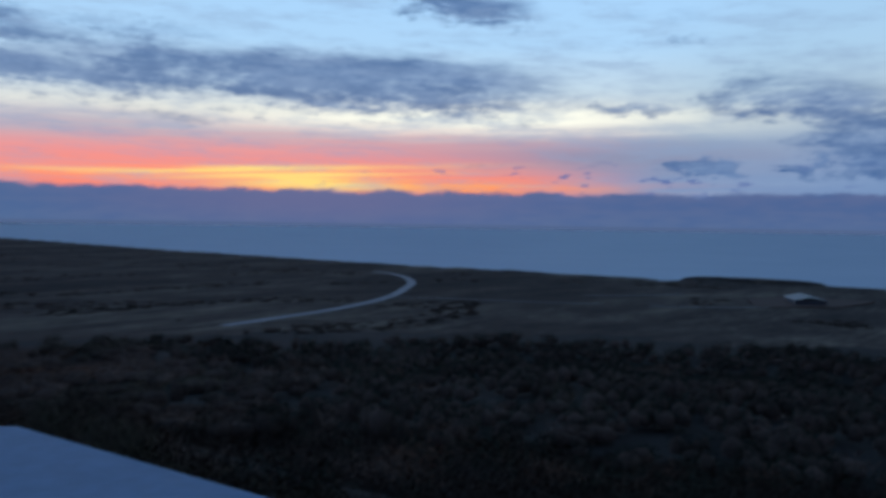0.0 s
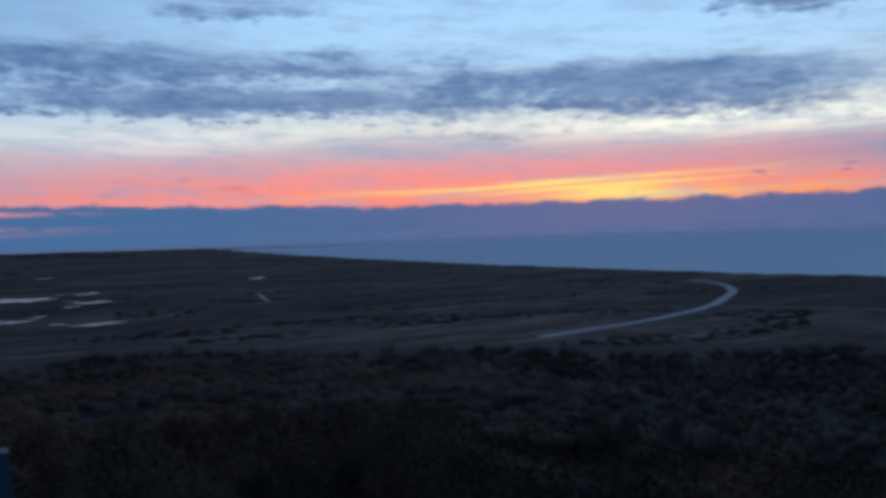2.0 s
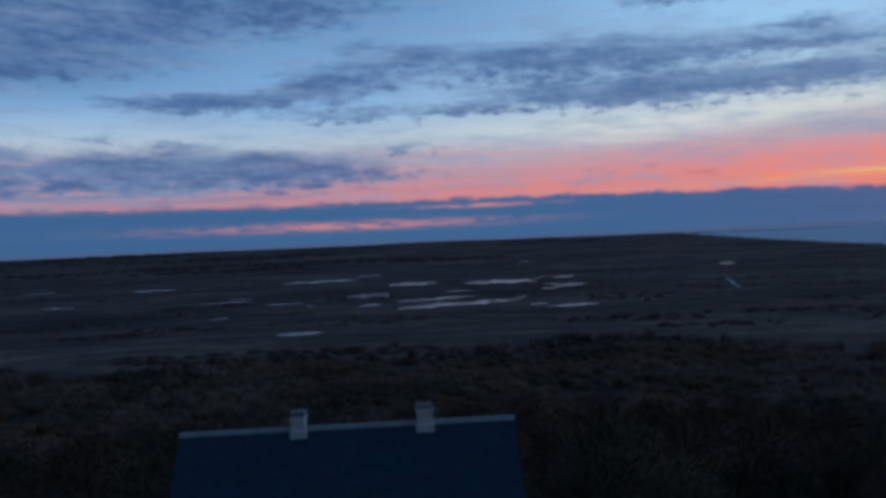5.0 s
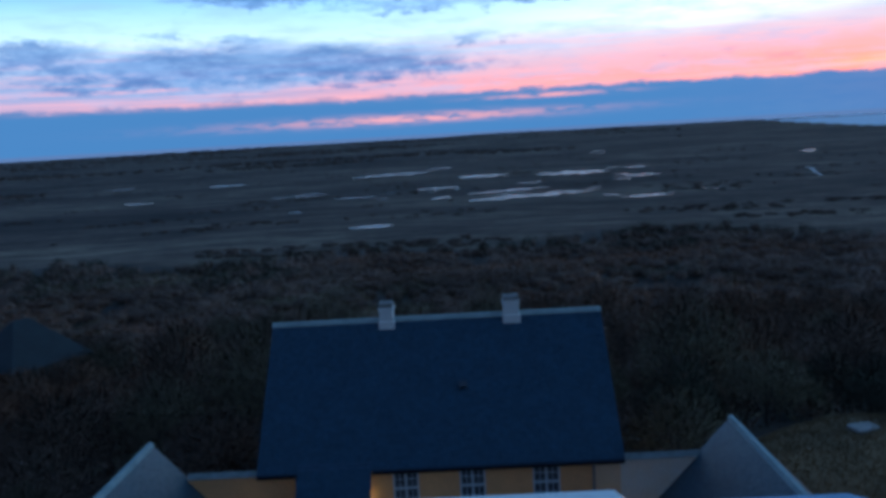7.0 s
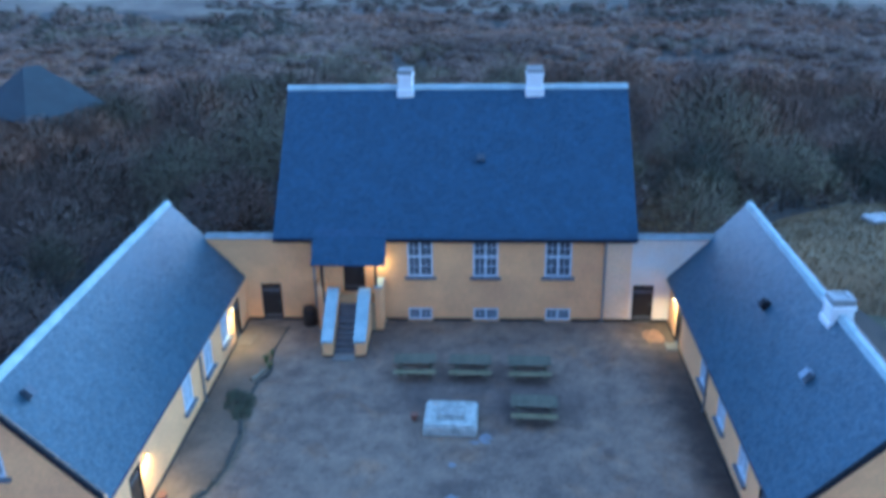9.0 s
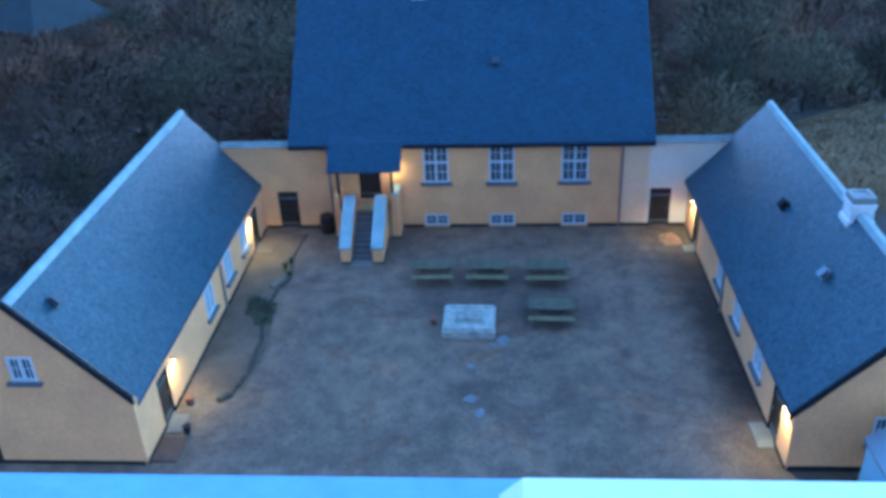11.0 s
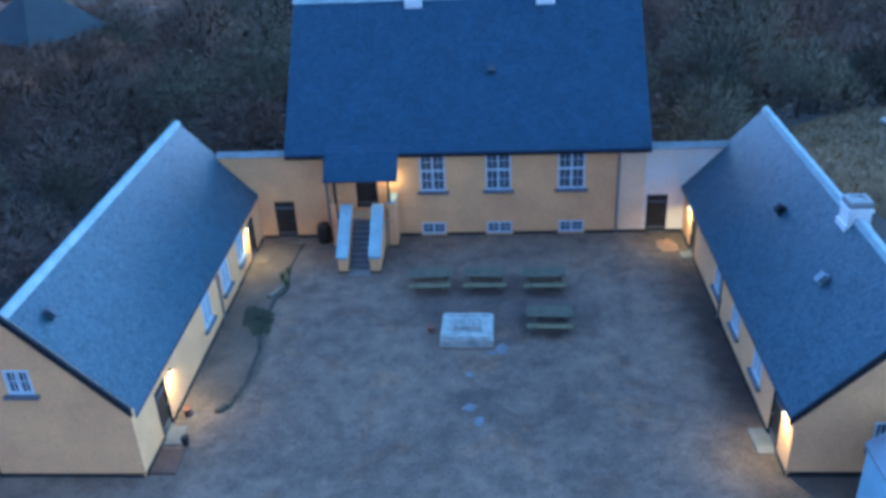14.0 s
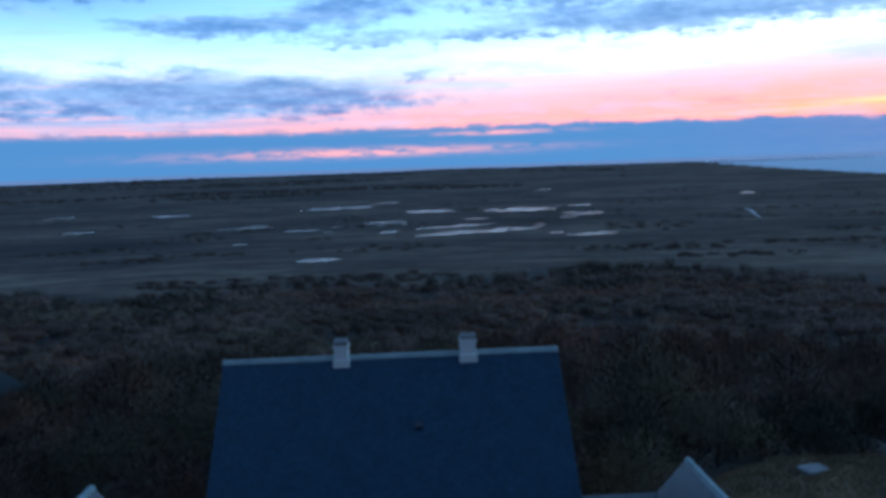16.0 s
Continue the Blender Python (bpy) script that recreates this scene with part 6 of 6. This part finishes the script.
def tree_parts(rnd, h, r, twigs, limbs, lean):
    """Stems that fork near the ground into a crown of rounded masses of twigs."""
    bm = bmesh.new()
    tube(bm, [(0, 0, -0.8), (lean * h * 0.2, 0, h * 0.12), (lean * h * 0.5, 0.05, h * 0.35)], 0.06 + 0.015 * h, 0.05, 6)
    masses = [(Vector((lean * h, 0, h * 0.45)), 0.72 * r, 0.48 * h)]
    for k in range(limbs):
        a = k * 2.4 + rnd.uniform(-0.3, 0.3)
        f = math.asin(rnd.uniform(0.05, 0.95))
        g = rnd.uniform(0.42, 0.62)
        c = Vector((lean * h + g * r * math.cos(a) * math.cos(f), g * r * math.sin(a) * math.cos(f), 0.16 * h + g * 0.80 * h * math.sin(f)))
        masses.append((c, rnd.uniform(0.36, 0.52) * r, rnd.uniform(0.26, 0.40) * h))
        root = Vector((0, 0, h * 0.25 * rnd.random()))
        tip = c + Vector((0.25 * r * math.cos(a), 0.25 * r * math.sin(a), 0.30 * h))
        tube(bm, [root, root.lerp(c, 0.6) + Vector((0, 0, 0.05 * h)), c, tip], 0.05, 0.010, 4)
    total = sum(m[1] ** 2 for m in masses)
    verts, faces, normals, inner = [], [], [], 0
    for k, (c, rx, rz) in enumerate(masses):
        # dark slivers put shade into the heart of the crown
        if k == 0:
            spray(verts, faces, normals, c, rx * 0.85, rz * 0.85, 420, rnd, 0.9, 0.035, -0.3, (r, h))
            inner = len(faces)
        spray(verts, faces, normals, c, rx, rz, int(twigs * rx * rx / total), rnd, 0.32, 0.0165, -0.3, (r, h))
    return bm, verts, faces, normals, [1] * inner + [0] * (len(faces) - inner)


def make_tree(seed, h, r, mat, label):
    rnd = random.Random(seed)
    bm, verts, faces, normals, idx = tree_parts(rnd, h, r, 5600, 9, rnd.uniform(-0.05, 0.05))
    ob = thing("evergreen_tree" if mat == NEEDLE else "bare_tree", 0, 0, 0, 0, label, "tree", "trees behind the yard")
    part("trunk", bm, BARK, ob)
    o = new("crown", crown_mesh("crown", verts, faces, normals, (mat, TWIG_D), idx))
    o.parent = ob
    return ob


BARE = "leafless wind-bent scrub tree with a dense crown of fine twigs"
PROTOS = [make_tree(11, 6.0, 3.7, TWIG_A, "grey-brown " + BARE), make_tree(12, 5.2, 4.1, TWIG_A, "grey-brown " + BARE),
          make_tree(13, 6.6, 3.8, TWIG_C, "olive-grey " + BARE), make_tree(14, 5.6, 3.8, TWIG_B, "russet-brown " + BARE),
          make_tree(15, 5.0, 3.2, NEEDLE, "dark evergreen scrub tree with dense fine foliage"), make_tree(16, 6.0, 3.0, NEEDLE, "dark evergreen scrub tree with dense fine foliage")]


def clear_of_buildings(x, y, m):
    if -21.5 - m < x < 17.0 + m and y < 43.2 + m:
        return False
    if -11.4 - m < x < 7.2 + m and y < 55.0 + m:
        return False
    if 16 < x < 36 + m and y < 44 + m:
        return False
    if math.hypot((x - MX) / (10.2 + m), (y - MY) / (7.6 + m)) < 1:
        return False
    for path in FOOTPATHS:
        for p, q in zip(path, path[1:]):
            a, d = Vector((x - p[0], y - p[1])), Vector((q[0] - p[0], q[1] - p[1]))
            s = min(1, max(0, a.dot(d) / d.dot(d)))
            if (a - d * s).length < 1.5 + 0.7 * m:
                return False
    return math.hypot(x + 51.5, y - 97.5) > 5.2 + 0.55 * m


def plant_near():
    rnd = random.Random(21)
    placed, used = [], [0] * len(PROTOS)
    tries = 0
    screen = [(-44.0, 93.2), (-48.2, 90.6), (-52.4, 88.4), (-56.8, 86.6), (-42.2, 98.5), (-60.5, 92.5), (-46.0, 84.5)]
    while len(placed) < 300 and tries < 90000:
        tries += 1
        y = 20 + 126 * rnd.random() ** 1.15
        x = rnd.uniform(-85, 90)
        a = math.degrees(math.atan2(x, y))
        s = rnd.choice((0.6, 0.75, 0.9, 1.05, 1.2, 1.35, 1.5, 1.65)) * rnd.uniform(0.93, 1.07)
        if tries < 9000 and s < 1.0:
            continue
        fixed = bool(screen)
        if fixed:
            x, y = screen.pop()
            s = 1.4
        elif not (-36 < a < 36) or not clear_of_buildings(x, y, 3.1 * s):
            continue
        gap = 2.6 * s
        if not fixed and any((x - px) ** 2 + (y - py) ** 2 < (gap + 2.6 * ps) ** 2 for px, py, ps in placed):
            continue
        w = noise.noise(Vector((x / 26, y / 26, 3.0)))
        red = noise.noise(Vector((x / 30, y / 30, 9.0))) + (0.40 if x > 22 and y > 66 else 0)
        if w > 0.30:
            i = rnd.choice((4, 5, 2, 0))
        elif red > 0.30:
            i = rnd.choice((3, 3, 3, 0))
        else:
            i = rnd.choice((0, 0, 1, 1, 2, 2))
        m = pose(x, y, land(x, y), rnd.uniform(-4, 4), rnd.uniform(-4, 4), rnd.uniform(0, 360)) @ Matrix.Diagonal((s, s, s * rnd.uniform(0.85, 1.1), 1))
        c = copy_thing(PROTOS[i], Matrix.Identity(4)) if used[i] else PROTOS[i]
        c.matrix_basis = m
        used[i] += 1
        placed.append((x, y, s))
    return placed


near_trees = plant_near()


def far_wood(name, mats_of, spots, label, rnd, blades, lumps, ln, wd, seg=8, solid_heart=True):
    verts, faces, normals, idx = [], [], [], []
    for x, y, h, r, mi in spots:
        z = land(x, y)
        near = 1 + 1.5 * (1 - smooth(math.hypot(x, y), 60, 170)) if lumps > 1 else 1
        for k in range(lumps):
            a, g = rnd.uniform(0, math.tau), (0.0 if k == 0 else rnd.uniform(0.35, 0.75))
            f = 1.0 if k == 0 else rnd.uniform(0.45, 0.72)
            c = Vector((x + g * r * math.cos(a), y + g * r * math.sin(a), z + (0.35 if lumps > 1 else 0.1) * h * (1.0 if k == 0 else 1.25)))
            n0 = len(faces)
            # the heart takes the darker twig colour, as painted shade
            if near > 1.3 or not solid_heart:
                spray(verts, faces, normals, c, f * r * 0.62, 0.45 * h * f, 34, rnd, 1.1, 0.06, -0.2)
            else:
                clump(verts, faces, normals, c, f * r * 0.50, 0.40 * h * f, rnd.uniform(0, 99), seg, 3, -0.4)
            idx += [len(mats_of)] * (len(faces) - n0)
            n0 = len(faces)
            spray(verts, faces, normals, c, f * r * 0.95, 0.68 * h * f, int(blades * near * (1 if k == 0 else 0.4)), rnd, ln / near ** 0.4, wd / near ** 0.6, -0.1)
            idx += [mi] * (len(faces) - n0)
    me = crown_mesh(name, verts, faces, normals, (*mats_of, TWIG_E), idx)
    return tagged(new(name, me), label, "scrub", kind="stuff")


def plant_far():
    rnd = random.Random(31)
    spots = []
    for _ in range(5500):
        a = radians(rnd.uniform(-42, 84))
        r = math.sqrt(rnd.uniform(26 ** 2, 500 ** 2))
        x, y = r * math.sin(a), r * math.cos(a)
        deg = math.degrees(a)
        edge = 430 + 75 * noise.noise(Vector((x / 90, y / 90, 1.7))) - 40 * smooth(deg, 15, 40)
        if r > edge or (y < 142 and -36 < deg < 36) or not clear_of_buildings(x, y, 3):
            continue
        w = noise.noise(Vector((x / 55, y / 55, 3.0)))
        red = noise.noise(Vector((x / 70, y / 70, 9.0))) + 0.35 * smooth(deg, 6, 14) * (1 - smooth(deg, 26, 34)) * smooth(r, 120, 170) * (1 - smooth(r, 260, 330))
        mi = 3 if w > 0.30 else (1 if red > 0.22 else (2 if red < -0.28 else 0))
        if rnd.random() < 0.10:
            mi = rnd.choice((0, 1, 2))
        if rnd.random() < 0.85 * smooth(deg, 32, 54):
            mi = 3
        if r > edge - 50 and rnd.random() < 0.6:
            mi = 3
        h = (4.2 + 2.6 * noise.noise(Vector((x / 40, y / 40, 12.0))) + rnd.uniform(-0.9, 0.9)) * (1.35 if mi == 3 else 1.0)
        spots.append((x, y, h, rnd.uniform(3.6, 6.8) * (0.62 if mi == 3 else 1.0), mi))
    far_wood("scrub_woodland", (TWIG_A, TWIG_B, TWIG_C, NEEDLE), spots, "dense dark leafless scrub and pines down the slope", rnd, 115, 2, 0.80, 0.080, 6)
    low = []
    for _ in range(3600):
        x, y = rnd.uniform(-85, 90), rnd.uniform(20, 145)
        if abs(math.degrees(math.atan2(x, y))) < 38 and clear_of_buildings(x, y, 1.0):
            low.append((x, y, rnd.uniform(1.6, 3.6), rnd.uniform(1.4, 2.6), rnd.choice((0, 0, 1, 2))))
    for _ in range(2600):
        a, r = radians(rnd.uniform(36, 86)), math.sqrt(rnd.uniform(24 ** 2, 150 ** 2))
        x, y = r * math.sin(a), r * math.cos(a)
        if clear_of_buildings(x, y, 0.6) and x > 21:
            low.append((x, y, rnd.uniform(1.4, 3.2), rnd.uniform(1.8, 3.2), 0))
    # the darkest twig colour here paints the gaps between trees as shade
    far_wood("undergrowth", (TWIG_D, TWIG_A, TWIG_C), low, "low tangled brown undergrowth between the trees", rnd, 44, 1, 0.6, 0.040, 5, False)


plant_far()


def plant_heath():
    """Low heather and sparse bushes scattered over the plain."""
    rnd = random.Random(41)
    spots = []
    for _ in range(9000):
        a = radians(rnd.uniform(-40, 84))
        r = 440 * math.exp(rnd.random() * 1.5)
        x, y = r * math.sin(a), r * math.cos(a)
        if x > coast_x(y) - 60 or noise.noise(Vector((x / 140, y / 70, 6.0))) < 0.25:
            continue
        if any(min(q[0], q[2]) - 12 < x < max(q[0], q[2]) + 12 and min(q[1], q[3]) - 25 < y < max(q[1], q[3]) + 25 for q in POOLS):
            continue
        if min((x - p[0]) ** 2 + (y - p[1]) ** 2 for p in ROAD) < 22 ** 2:
            continue
        spots.append((x, y, rnd.uniform(0.8, 2.4), rnd.uniform(3, 9), rnd.choice((0, 1, 2, 3))))
    far_wood("heath_scrub", (TWIG_A, TWIG_B, TWIG_C, NEEDLE), spots, "low dark heather and bushes on the plain", rnd, 22, 1, 1.2, 0.09, 6)


plant_heath()


def plant_plantations():
    """Dark spruce plantations in strips far inland."""
    rnd = random.Random(43)
    spots = []
    for _ in range(5200):
        a = radians(rnd.uniform(-42, 14))
        r = 1500 * math.exp(rnd.random() * 0.95)
        x, y = r * math.sin(a), r * math.cos(a)
        if noise.noise(Vector((x / 520, y / 210, 2.6))) < 0.02 + 0.36 * smooth(math.degrees(a), -20, 14):
            continue
        spots.append((x, y, rnd.uniform(5, 9), rnd.uniform(10, 20), 0))
    for _ in range(520):
        a, r = radians(rnd.uniform(-44, 11)), rnd.uniform(4050, 4600)
        x, y = r * math.sin(a), r * math.cos(a)
        if noise.noise(Vector((x / 420, y / 420, 5.1))) > -0.12:
            spots.append((x, y, rnd.uniform(5, 11), rnd.uniform(25, 55), 0))
    far_wood("spruce_plantation", (SPRUCE,), spots, "dark spruce plantations far across the plain", rnd, 10, 1, 4.0, 0.4, 7)


plant_plantations()
